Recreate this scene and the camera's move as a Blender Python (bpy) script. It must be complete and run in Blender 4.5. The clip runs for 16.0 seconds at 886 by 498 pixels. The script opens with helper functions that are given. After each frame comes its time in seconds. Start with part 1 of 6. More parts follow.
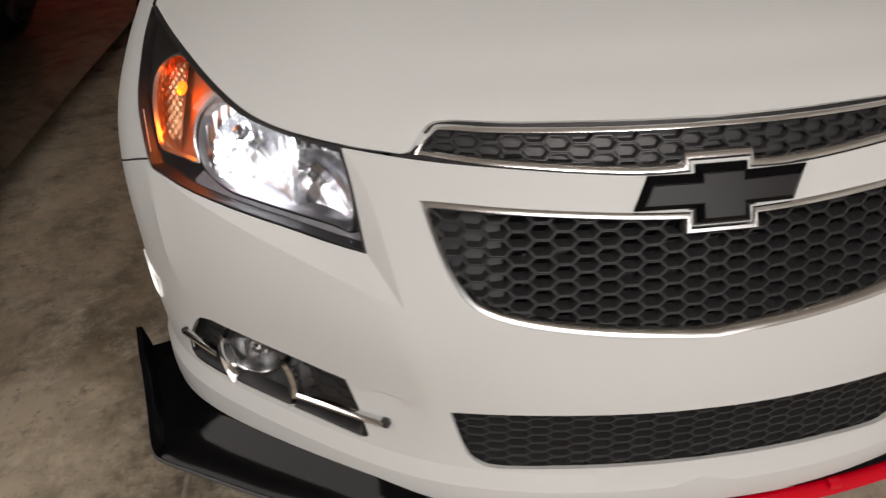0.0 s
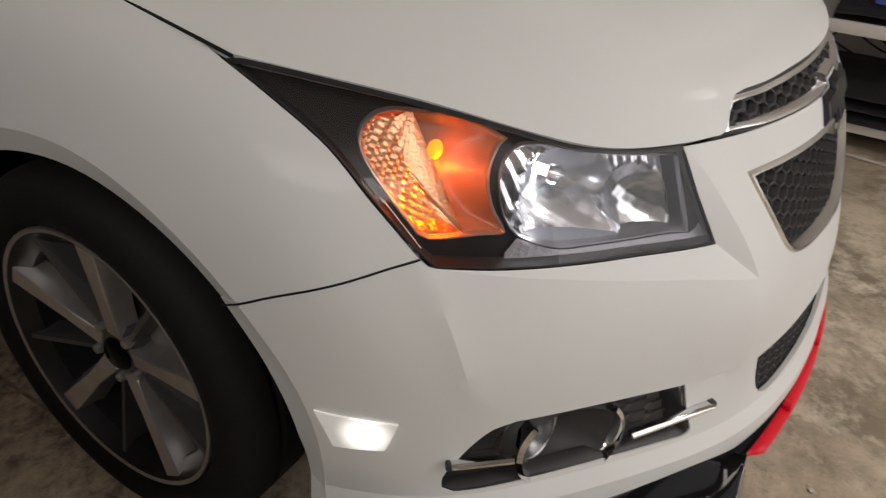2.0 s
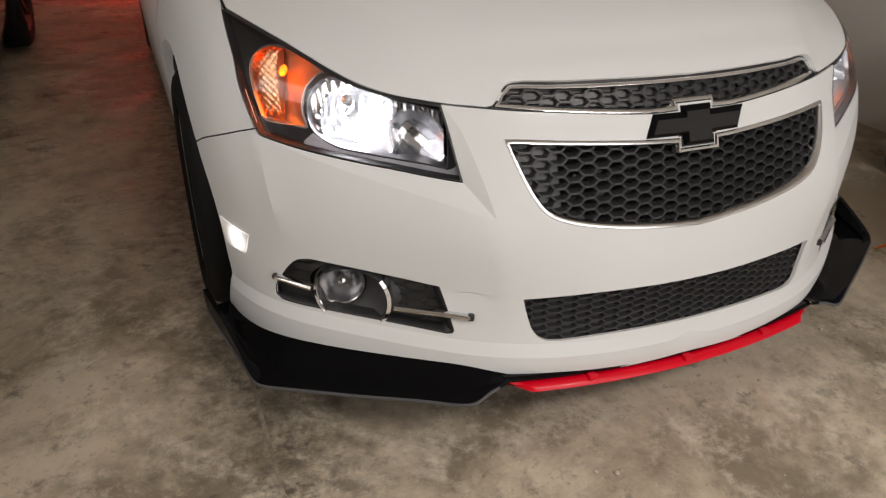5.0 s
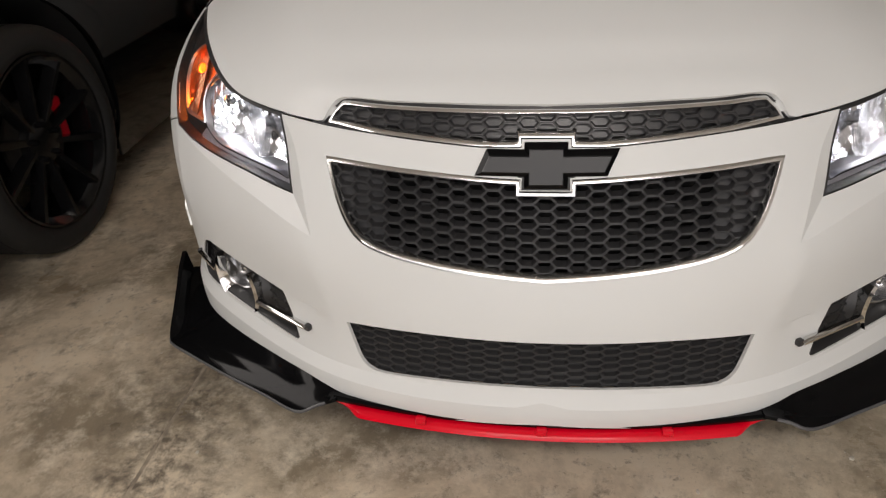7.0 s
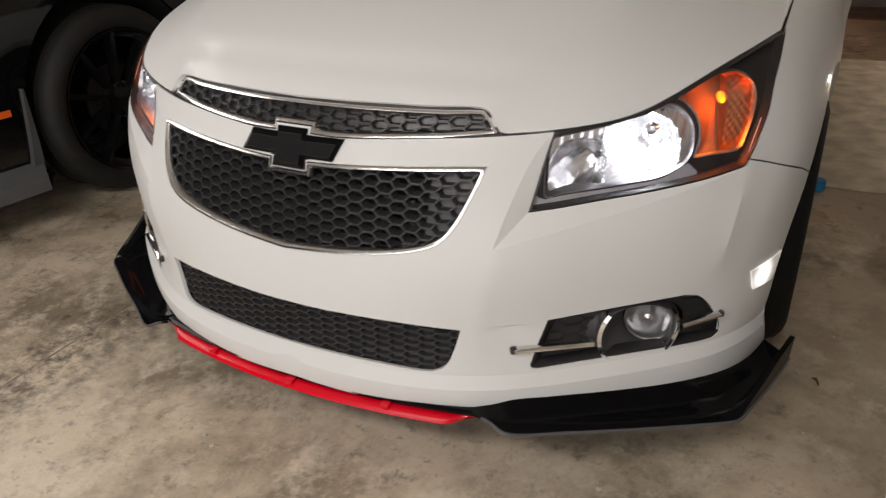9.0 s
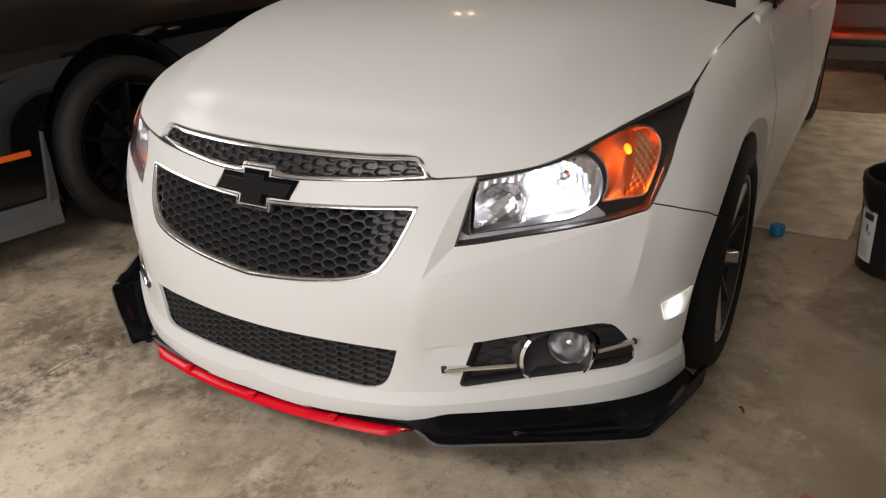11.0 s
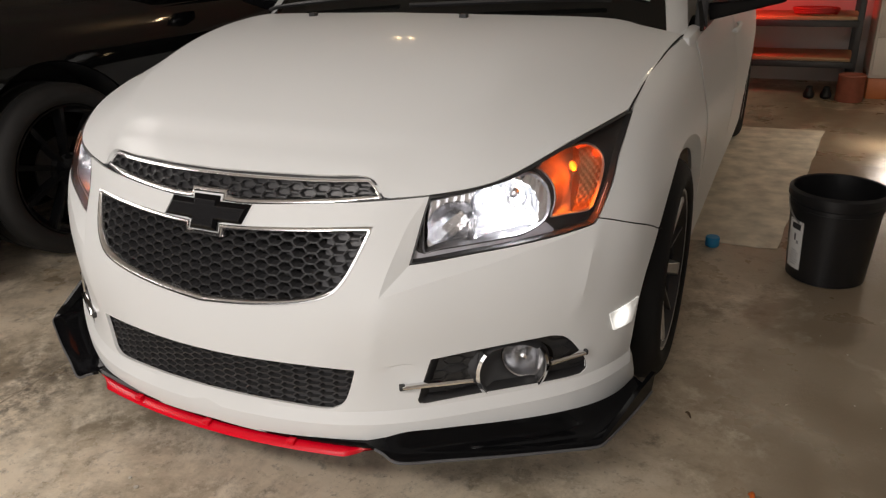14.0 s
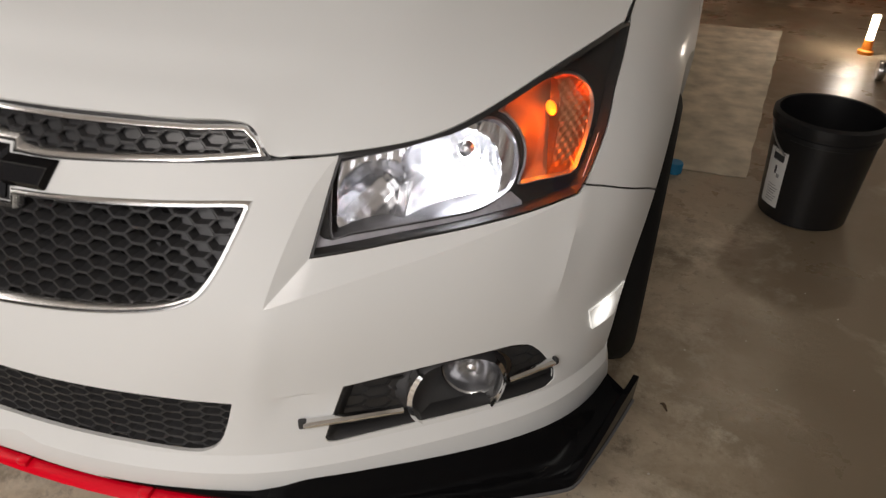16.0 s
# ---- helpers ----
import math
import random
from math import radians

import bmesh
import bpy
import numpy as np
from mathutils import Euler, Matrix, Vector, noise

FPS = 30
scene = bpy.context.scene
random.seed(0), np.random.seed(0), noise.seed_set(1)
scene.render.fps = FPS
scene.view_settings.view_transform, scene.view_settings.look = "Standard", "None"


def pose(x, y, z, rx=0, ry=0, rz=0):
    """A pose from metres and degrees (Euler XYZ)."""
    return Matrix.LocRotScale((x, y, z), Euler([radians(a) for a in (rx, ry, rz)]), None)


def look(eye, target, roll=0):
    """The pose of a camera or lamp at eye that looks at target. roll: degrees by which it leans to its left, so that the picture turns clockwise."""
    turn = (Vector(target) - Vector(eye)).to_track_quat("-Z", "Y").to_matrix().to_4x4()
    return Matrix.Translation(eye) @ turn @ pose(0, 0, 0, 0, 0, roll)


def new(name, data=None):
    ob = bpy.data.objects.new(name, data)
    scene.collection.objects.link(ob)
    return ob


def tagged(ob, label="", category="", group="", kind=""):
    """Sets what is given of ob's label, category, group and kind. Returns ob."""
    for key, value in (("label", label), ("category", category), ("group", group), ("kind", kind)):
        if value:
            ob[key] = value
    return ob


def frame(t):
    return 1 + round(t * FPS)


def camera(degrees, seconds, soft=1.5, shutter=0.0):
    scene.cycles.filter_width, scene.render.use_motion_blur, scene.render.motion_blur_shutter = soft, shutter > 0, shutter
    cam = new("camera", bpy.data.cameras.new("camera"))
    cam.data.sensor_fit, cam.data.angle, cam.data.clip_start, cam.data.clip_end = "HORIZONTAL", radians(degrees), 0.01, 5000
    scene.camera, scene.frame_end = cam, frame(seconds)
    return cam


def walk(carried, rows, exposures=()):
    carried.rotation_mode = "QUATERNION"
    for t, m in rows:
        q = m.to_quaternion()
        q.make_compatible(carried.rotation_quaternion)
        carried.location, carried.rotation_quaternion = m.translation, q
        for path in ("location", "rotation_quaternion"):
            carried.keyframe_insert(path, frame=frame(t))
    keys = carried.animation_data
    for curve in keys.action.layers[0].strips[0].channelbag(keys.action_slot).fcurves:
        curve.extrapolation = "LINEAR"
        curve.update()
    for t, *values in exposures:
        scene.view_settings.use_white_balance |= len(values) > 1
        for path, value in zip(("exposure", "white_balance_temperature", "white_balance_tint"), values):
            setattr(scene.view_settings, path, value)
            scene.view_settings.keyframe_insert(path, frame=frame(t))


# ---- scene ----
from mathutils import geometry

cam = camera(62.54, 16.0, soft=1.2, shutter=0.3)
walk(cam, [
    (0.0, pose(-0.4430, -0.7048, 1.0946, 57.853, 1.426, -7.500)),
    (0.5, pose(-0.8104, -0.6109, 1.1030, 56.460, 1.466, -20.930)),
    (1.0, pose(-1.0875, -0.3753, 1.0933, 55.926, 0.515, -35.520)),
    (1.5, pose(-1.2923, -0.1687, 1.0812, 56.669, -0.573, -48.870)),
    (2.0, pose(-1.3297, 0.0194, 1.0601, 57.597, -2.656, -58.272)),
    (2.5, pose(-1.4032, 0.0250, 1.0491, 58.715, -3.774, -62.897)),
    (3.0, pose(-1.3488, -0.1409, 1.0850, 59.101, -2.699, -58.786)),
    (3.5, pose(-1.2903, -0.3933, 1.0954, 60.375, -2.704, -50.587)),
    (3.7, pose(-1.3005, -0.5271, 1.0777, 61.142, -2.641, -46.818)),
    (5.8, pose(-0.5460, -0.9959, 1.1305, 59.617, 0.268, -9.423)),
    (6.0, pose(-0.4431, -0.9808, 1.1131, 59.600, 0.833, -6.713)),
    (6.5, pose(-0.2261, -0.9821, 1.1440, 59.310, 2.401, -0.803)),
    (7.0, pose(-0.0058, -1.0125, 1.1444, 59.294, 3.160, 7.034)),
    (7.5, pose(0.1686, -0.9316, 1.1137, 58.543, 3.852, 14.309)),
    (8.0, pose(0.4010, -0.9678, 1.1479, 59.055, 4.390, 18.963)),
    (8.5, pose(0.6527, -1.0342, 1.1679, 60.136, 3.747, 22.810)),
    (9.0, pose(0.8613, -0.9454, 1.1265, 61.531, 2.544, 27.284)),
    (9.2, pose(0.9261, -0.8821, 1.1447, 60.540, 2.868, 28.470)),
    (11.3, pose(1.1000, -1.0890, 1.1859, 65.666, 2.258, 29.474)),
    (11.5, pose(1.1034, -1.1549, 1.1904, 66.044, 1.982, 29.308)),
    (12.0, pose(1.0819, -1.2017, 1.2096, 66.997, 1.930, 28.606)),
    (12.5, pose(1.0984, -1.1979, 1.2046, 67.581, 2.584, 27.270)),
    (13.0, pose(1.1193, -1.1771, 1.2134, 67.737, 3.136, 25.273)),
    (13.5, pose(1.1088, -1.1553, 1.2070, 67.484, 3.028, 23.942)),
    (14.0, pose(1.0847, -1.0474, 1.1877, 66.425, 2.192, 24.582)),
    (14.5, pose(1.0533, -0.9283, 1.1481, 64.306, 0.944, 27.025)),
    (15.0, pose(0.9180, -0.8066, 1.1355, 61.367, 0.870, 24.207)),
    (15.5, pose(0.8376, -0.6948, 1.1561, 60.168, 0.339, 16.450)),
    (16.0, pose(0.8733, -0.5915, 1.1181, 57.214, -1.204, 19.091)),
], exposures=[(0.0, -0.2), (3.7, -0.1), (7.0, -0.05), (9.2, 0.0), (11.3, 0.14), (14.0, 0.08), (16.0, 0.0)])

# ---- light: a dim garage, lit through its open door ----
world = bpy.data.worlds.new("world")
scene.world = world
world.use_nodes = True
world.node_tree.nodes["Background"].inputs[0].default_value = (0.01, 0.009, 0.008, 1)
world.node_tree.nodes["Background"].inputs[1].default_value = 1.0


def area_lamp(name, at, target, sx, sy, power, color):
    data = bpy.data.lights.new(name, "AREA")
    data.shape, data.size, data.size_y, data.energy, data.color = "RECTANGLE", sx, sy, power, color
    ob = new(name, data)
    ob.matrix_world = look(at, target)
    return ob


def lamp_point(name, at, power, color, radius):
    data = bpy.data.lights.new(name, "POINT")
    data.energy, data.color, data.shadow_soft_size = power, color, radius
    ob = new(name, data)
    ob.location = at
    return ob


# dim daylight from the open garage door, two bays wide, behind the camera
area_lamp("door_daylight", (0.25, -2.55, 1.05), (0.1, 0, 0.6), 2.3, 1.9, 27, (1.0, 0.95, 0.94))
# unseen fill lamps added at ceiling height, without fixtures
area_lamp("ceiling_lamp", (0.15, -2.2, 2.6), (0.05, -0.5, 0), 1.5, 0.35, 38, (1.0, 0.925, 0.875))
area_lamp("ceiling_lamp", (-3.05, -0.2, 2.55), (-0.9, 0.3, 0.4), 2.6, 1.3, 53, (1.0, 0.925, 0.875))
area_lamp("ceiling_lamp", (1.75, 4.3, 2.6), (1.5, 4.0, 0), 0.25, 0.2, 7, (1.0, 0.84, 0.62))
# the work lamp standing at the far end
lamp_point("work_lamp_light", (1.67, 3.50, 0.17), 3.2, (1.0, 0.86, 0.74), 0.03)
# two warm bulbs of the door opener
for x in (-1.30, -1.18):
    lamp_point("opener_bulb", (x, 3.2, 2.35), 1.8, (1.0, 0.70, 0.38), 0.019)
# tail lamps of the white car, red on the wall behind it
for x in (-0.66, 0.66):
    data = bpy.data.lights.new("tail_lamp", "SPOT")
    data.energy, data.color, data.shadow_soft_size, data.spot_size, data.spot_blend = 22, (1.0, 0.03, 0.02), 0.05, radians(150), 0.4
    new("tail_lamp", data).matrix_world = look((x, 4.62, 0.85), (x, 5.6, 0.8))


# ---- materials ----
def material(name, color, rough=0.5, metal=0.0, coat=0.0, bump=0.0, scale=200.0, mottle=0.0, mottle_scale=6.0, dark=0.6, spec=0.5, coat_rough=0.04):
    """A painted, plastic or metal surface with fine grain and broad, slight variation."""
    m = bpy.data.materials.new(name)
    m.use_nodes = True
    nt = m.node_tree
    b = nt.nodes["Principled BSDF"]
    b.inputs["Base Color"].default_value = (*color, 1)
    b.inputs["Roughness"].default_value = rough
    b.inputs["Metallic"].default_value = metal
    b.inputs["Specular IOR Level"].default_value = spec
    if coat:
        b.inputs["Coat Weight"].default_value = coat
        b.inputs["Coat Roughness"].default_value = coat_rough
    tc = nt.nodes.new("ShaderNodeTexCoord")
    if mottle:
        n = nt.nodes.new("ShaderNodeTexNoise")
        n.inputs["Scale"].default_value = mottle_scale
        n.inputs["Detail"].default_value = 6
        nt.links.new(tc.outputs["Object"], n.inputs["Vector"])
        r = nt.nodes.new("ShaderNodeMapRange")
        r.inputs[1].default_value, r.inputs[2].default_value = 0.3, 0.7
        nt.links.new(n.outputs["Fac"], r.inputs[0])
        mix = nt.nodes.new("ShaderNodeMix")
        mix.data_type = "RGBA"
        mix.inputs["A"].default_value = (*color, 1)
        mix.inputs["B"].default_value = (*[c * dark for c in color], 1)
        s = nt.nodes.new("ShaderNodeMath")
        s.operation = "MULTIPLY"
        s.inputs[1].default_value = mottle
        nt.links.new(r.outputs[0], s.inputs[0])
        nt.links.new(s.outputs[0], mix.inputs["Factor"])
        nt.links.new(mix.outputs["Result"], b.inputs["Base Color"])
    if bump:
        n = nt.nodes.new("ShaderNodeTexNoise")
        n.inputs["Scale"].default_value = scale
        n.inputs["Detail"].default_value = 3
        nt.links.new(tc.outputs["Object"], n.inputs["Vector"])
        bp = nt.nodes.new("ShaderNodeBump")
        bp.inputs["Strength"].default_value = bump
        bp.inputs["Distance"].default_value = 0.002
        nt.links.new(n.outputs["Fac"], bp.inputs["Height"])
        nt.links.new(bp.outputs[0], b.inputs["Normal"])
    return m


def glowing(name, color, strength):
    m = bpy.data.materials.new(name)
    m.use_nodes = True
    b = m.node_tree.nodes["Principled BSDF"]
    b.inputs["Base Color"].default_value = (*color, 1)
    b.inputs["Emission Color"].default_value = (*color, 1)
    b.inputs["Emission Strength"].default_value = strength
    return m


WHITE = material("white_paint", (0.735, 0.75, 0.745), 0.5, coat=0.22, coat_rough=0.1, spec=0.2, mottle=0.25, mottle_scale=3, dark=0.97)
BLACK_GLOSS = material("gloss_black_plastic", (0.004, 0.004, 0.0045), 0.09, bump=0.02, scale=30, spec=0.11)
BLACK_PLASTIC = material("black_plastic", (0.02, 0.02, 0.021), 0.45, bump=0.15, scale=900, mottle=0.5, mottle_scale=30)
GREY_PLASTIC = material("dark_grey_plastic", (0.035, 0.035, 0.036), 0.4, bump=0.1, scale=900, mottle=0.5, mottle_scale=40)
CHROME = material("chrome", (0.95, 0.95, 0.95), 0.22, metal=1.0, mottle=0.3, mottle_scale=60, dark=0.85)
SILVER = material("machined_silver", (0.55, 0.55, 0.55), 0.36, metal=0.9, mottle=0.4, mottle_scale=30)
RED = material("red_gloss_plastic", (0.72, 0.0, 0.016), 0.3, coat=0.15, mottle=0.3, mottle_scale=20, dark=0.85, spec=0.3)
RUBBER = material("tyre_rubber", (0.008, 0.008, 0.008), 0.7, bump=0.3, scale=300, mottle=0.6, mottle_scale=20, spec=0.25)
# near-black that puts the shade of hollows and gaps into the colour
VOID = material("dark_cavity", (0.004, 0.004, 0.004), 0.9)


# ---- mesh helpers ----
def thing(name, label, category, at=(0, 0, 0), group="", kind=""):
    ob = new(name)
    ob.empty_display_size = 0.1
    ob.location = at
    return tagged(ob, label, category, group, kind)


def link_mesh(name, verts, faces, mat, parent=None, label="", smooth=True, sharp=None):
    me = bpy.data.meshes.new(name)
    me.from_pydata([tuple(map(float, v)) for v in verts], [], faces)
    me.validate()
    if smooth:
        me.shade_smooth()
        if sharp:
            me.set_sharp_from_angle(angle=radians(sharp))
    if mat:
        me.materials.append(mat)
    ob = new(name, me)
    if parent:
        ob.parent = parent
        ob.matrix_parent_inverse = Matrix.Translation(-parent.location)
    if label:
        ob["label"] = label
    return ob


def part(name, bm, mat, parent=None, label="", smooth=True, sharp=40):
    """Links a bmesh as one mesh object, in world coordinates, under a thing or a part."""
    bmesh.ops.recalc_face_normals(bm, faces=bm.faces)
    verts = [v.co.copy() for v in bm.verts]
    bm.verts.index_update()
    faces = [[v.index for v in f.verts] for f in bm.faces]
    bm.free()
    return link_mesh(name, verts, faces, mat, parent, label, smooth, sharp)


def box(bm, x0, x1, y0, y1, z0, z1, bevel=0.0, m=None):
    r = bmesh.ops.create_cube(bm, size=1)
    vs = r["verts"]
    bmesh.ops.scale(bm, vec=(x1 - x0, y1 - y0, z1 - z0), verts=vs)
    bmesh.ops.translate(bm, vec=((x0 + x1) / 2, (y0 + y1) / 2, (z0 + z1) / 2), verts=vs)
    if bevel:
        es = list({e for v in vs for e in v.link_edges})
        r = bmesh.ops.bevel(bm, geom=es, offset=bevel, segments=2, affect="EDGES", profile=0.5)
        vs = list({v for f in r["faces"] for v in f.verts} | {v for v in vs if v.is_valid})
    if m is not None:
        bmesh.ops.transform(bm, matrix=m, verts=[v for v in vs if v.is_valid])
    return vs


def lathe(bm, profile, n=48, m=None):
    """Turns a profile of (radius, along) about z."""
    rings = []
    for r, z in profile:
        rings.append([bm.verts.new((r * math.cos(2 * math.pi * k / n), r * math.sin(2 * math.pi * k / n), z)) for k in range(n)])
    for a, b in zip(rings, rings[1:]):
        for k in range(n):
            bm.faces.new((a[k], a[(k + 1) % n], b[(k + 1) % n], b[k]))
    vs = [v for ring in rings for v in ring]
    if m is not None:
        bmesh.ops.transform(bm, matrix=m, verts=vs)
    return rings


def tube(bm, pts, r, n=8, closed=False):
    """A round bar along points."""
    pts = [Vector(p) for p in pts]
    rings = []
    for i, p in enumerate(pts):
        a = pts[i - 1] if i or closed else p
        b = pts[(i + 1) % len(pts)] if i < len(pts) - 1 or closed else p
        d = (b - a).normalized()
        s = d.cross(Vector((0, 0, 1)))
        s = s.normalized() if s.length > 0.05 else d.cross(Vector((1, 0, 0))).normalized()
        t = s.cross(d)
        rr = r[i] if isinstance(r, (list, tuple)) else r
        rings.append([bm.verts.new(p + rr * (math.cos(2 * math.pi * k / n) * s + math.sin(2 * math.pi * k / n) * t)) for k in range(n)])
    for a, b in zip(rings, rings[1:] + ([rings[0]] if closed else [])):
        for k in range(n):
            bm.faces.new((a[k], a[(k + 1) % n], b[(k + 1) % n], b[k]))
    if not closed:
        bm.faces.new(rings[0][::-1])
        bm.faces.new(rings[-1])


def smooth_line(pts, step=0.01):
    """A rounded line through points (Catmull-Rom), cut into short steps."""
    p = np.array(pts, float)
    if len(p) == 2:
        n = max(1, int(np.linalg.norm(p[1] - p[0]) / step))
        return [tuple(p[0] + (p[1] - p[0]) * k / n) for k in range(n + 1)]
    q = np.vstack([2 * p[0] - p[1], p, 2 * p[-1] - p[-2]])
    out = []
    for i in range(1, len(q) - 2):
        n = max(1, int(np.linalg.norm(q[i + 1] - q[i]) / step))
        for k in range(n):
            t = k / n
            out.append(tuple(0.5 * (2 * q[i] + (q[i + 1] - q[i - 1]) * t + (2 * q[i - 1] - 5 * q[i] + 4 * q[i + 1] - q[i + 2]) * t * t
                                    + (3 * q[i] - q[i - 1] - 3 * q[i + 1] + q[i + 2]) * t ** 3)))
    out.append(tuple(p[-1]))
    return out


def chain(*lines):
    """Joins lines end to end, dropping doubled ends."""
    out = []
    for l in lines:
        for p in l:
            if not out or math.dist(p, out[-1]) > 1e-4:
                out.append(tuple(p))
    if math.dist(out[0], out[-1]) < 1e-4:
        out.pop()
    return out


def inside(poly, pts):
    poly, pts = np.array(poly), np.atleast_2d(pts)
    a, b = poly, np.roll(poly, -1, 0)
    x, y = pts[:, 0][:, None], pts[:, 1][:, None]
    cross = (a[:, 1] > y) != (b[:, 1] > y)
    with np.errstate(divide="ignore", invalid="ignore"):
        xi = a[:, 0] + (y - a[:, 1]) * (b[:, 0] - a[:, 0]) / (b[:, 1] - a[:, 1])
    return (np.sum(cross & (x < xi), 1) % 2) == 1


def edge_distance(poly, pts):
    a = np.array(poly)
    b = np.roll(a, -1, 0)
    d = b - a
    w = pts[:, None, :] - a
    t = np.clip((w * d).sum(2) / np.maximum((d * d).sum(1), 1e-12), 0, 1)
    return np.linalg.norm(w - t[..., None] * d, axis=2).min(1)


def grow(poly, d):
    """A closed outline moved outwards by d (inwards: minus)."""
    p = np.array(poly, float)
    area = np.sum(p[:, 0] * np.roll(p[:, 1], -1) - np.roll(p[:, 0], -1) * p[:, 1])
    a, b = p - np.roll(p, 1, 0), np.roll(p, -1, 0) - p
    a /= np.linalg.norm(a, axis=1)[:, None] + 1e-12
    b /= np.linalg.norm(b, axis=1)[:, None] + 1e-12
    na, nb = np.c_[a[:, 1], -a[:, 0]], np.c_[b[:, 1], -b[:, 0]]
    m = na + nb
    m /= np.maximum((m * na).sum(1), 0.5)[:, None]
    return p + m * d * np.sign(area)


def sheet(loops, fn, h, lines=()):
    """Fills an outline with holes with triangles and lays it on the surface fn. Returns places, triangles and the rims."""
    pts, edges = [], []
    for l in loops:
        k = len(pts)
        pts += l
        edges += [(k + i, k + (i + 1) % len(l)) for i in range(len(l))]
    for l in lines:
        k = len(pts)
        pts += [tuple(q) for q in l]
        edges += [(k + i, k + i + 1) for i in range(len(l) - 1)]
    arr = np.array(pts)
    lo, hi = arr.min(0), arr.max(0)
    gx, gz = np.meshgrid(np.arange(lo[0], hi[0], h), np.arange(lo[1], hi[1], h * 0.87))
    gx[1::2] += h / 2
    g = np.c_[gx.ravel(), gz.ravel()]
    ok = inside(loops[0], g)
    for l in loops[1:]:
        ok &= ~inside(l, g)
    g = g[ok]
    keep = np.ones(len(g), bool)
    for l in loops:
        keep &= edge_distance(l, g) > h * 0.45
    for l in lines:
        keep &= edge_distance(list(l) + list(l)[::-1], g) > h * 0.4
    g = g[keep]
    allp = [Vector(p) for p in pts] + [Vector(p) for p in g]
    v2, _, f2, *_ = geometry.delaunay_2d_cdt(allp, edges, [], 0, 1e-5)
    v2 = np.array([tuple(v) for v in v2])
    f2 = np.array([f for f in f2 if len(f) == 3])
    c = v2[f2].mean(1)
    ok = inside(loops[0], c)
    for l in loops[1:]:
        ok &= ~inside(l, c)
    f2 = f2[ok]
    return fn(v2), f2.tolist()


def panel(name, loops, fn, mat, parent, label="", h=0.03, depth=0.012, mirror=False, both=False, extra=None, lines=()):
    """A body panel on the surface fn with its edge turned in by depth. both: the other half is added; mirror: only the other side's."""
    v, f = sheet(loops, fn, h, lines)
    v = np.array(v)
    nrm = np.zeros_like(v)
    fa = np.array(f)
    n = np.cross(v[fa[:, 1]] - v[fa[:, 0]], v[fa[:, 2]] - v[fa[:, 0]])
    if n[:, 1].sum() - n[:, 2].sum() * 0.5 > 0:
        fa = fa[:, ::-1]
        n = -n
    for k in range(3):
        np.add.at(nrm, fa[:, k], n)
    if both:
        nrm[np.abs(v[:, 0]) < 1e-4, 0] = 0
    nrm /= np.linalg.norm(nrm, axis=1)[:, None] + 1e-12
    f = fa.tolist()
    verts, faces = v.tolist(), [list(t) for t in f]
    if depth:
        count = {}
        for t in f:
            for a, b in ((t[0], t[1]), (t[1], t[2]), (t[2], t[0])):
                count[a, b] = count.get((a, b), 0) + 1
        ring = {}
        for (a, b) in count:
            if (b, a) in count or (both and abs(v[a][0]) < 1e-4 and abs(v[b][0]) < 1e-4):
                continue
            for k in (a, b):
                if k not in ring:
                    verts += [v[k].tolist(), (v[k] - nrm[k] * depth).tolist()]
                    ring[k] = len(verts) - 2
            faces.append([ring[b], ring[a], ring[a] + 1, ring[b] + 1])
    if extra:
        for ev, ef in extra:
            k = len(verts)
            verts += [list(p) for p in ev]
            faces += [[i + k for i in q] for q in ef]
    if mirror or both:
        mv = [[-x, y, z] for x, y, z in verts]
        mf = [q[::-1] for q in faces]
        if mirror:
            verts, faces = mv, mf
        else:
            k = len(verts)
            verts, faces = verts + mv, faces + [[i + k for i in q] for q in mf]
    ob = link_mesh(name, verts, faces, mat, parent, label)
    if both:
        bm = bmesh.new()
        bm.from_mesh(ob.data)
        bm.verts.ensure_lookup_table()
        n = len(bm.verts) // 2
        bmesh.ops.remove_doubles(bm, verts=[bm.verts[i + k] for k in (0, n) for i in range(len(v)) if abs(bm.verts[i + k].co.x) < 1e-4], dist=1e-4)
        bm.to_mesh(ob.data)
        bm.free()
    ob.data.set_sharp_from_angle(angle=radians(38 if not lines else 22))
    return ob


def spline(xs, ys):
    """A natural cubic spline through knots; ys may have several columns."""
    xs, ys = np.array(xs, float), np.array(ys, float)
    n, h = len(xs), np.diff(xs)
    a, b = np.eye(n), np.zeros_like(ys)
    for i in range(1, n - 1):
        a[i, i - 1], a[i, i], a[i, i + 1] = h[i - 1], 2 * (h[i - 1] + h[i]), h[i]
        b[i] = 6 * ((ys[i + 1] - ys[i]) / h[i] - (ys[i] - ys[i - 1]) / h[i - 1])
    m = np.linalg.solve(a, b)

    def f(x):
        x = np.clip(np.asarray(x, float), xs[0], xs[-1])
        k = np.clip(np.searchsorted(xs, x) - 1, 0, n - 2)
        t0, t1, hk = xs[k + 1] - x, x - xs[k], h[k]
        if ys.ndim > 1:
            t0, t1, hk = t0[..., None], t1[..., None], hk[..., None]
        return (m[k] * t0 ** 3 + m[k + 1] * t1 ** 3) / (6 * hk) + (ys[k] / hk - m[k] * hk / 6) * t0 + (ys[k + 1] / hk - m[k + 1] * hk / 6) * t1
    return f


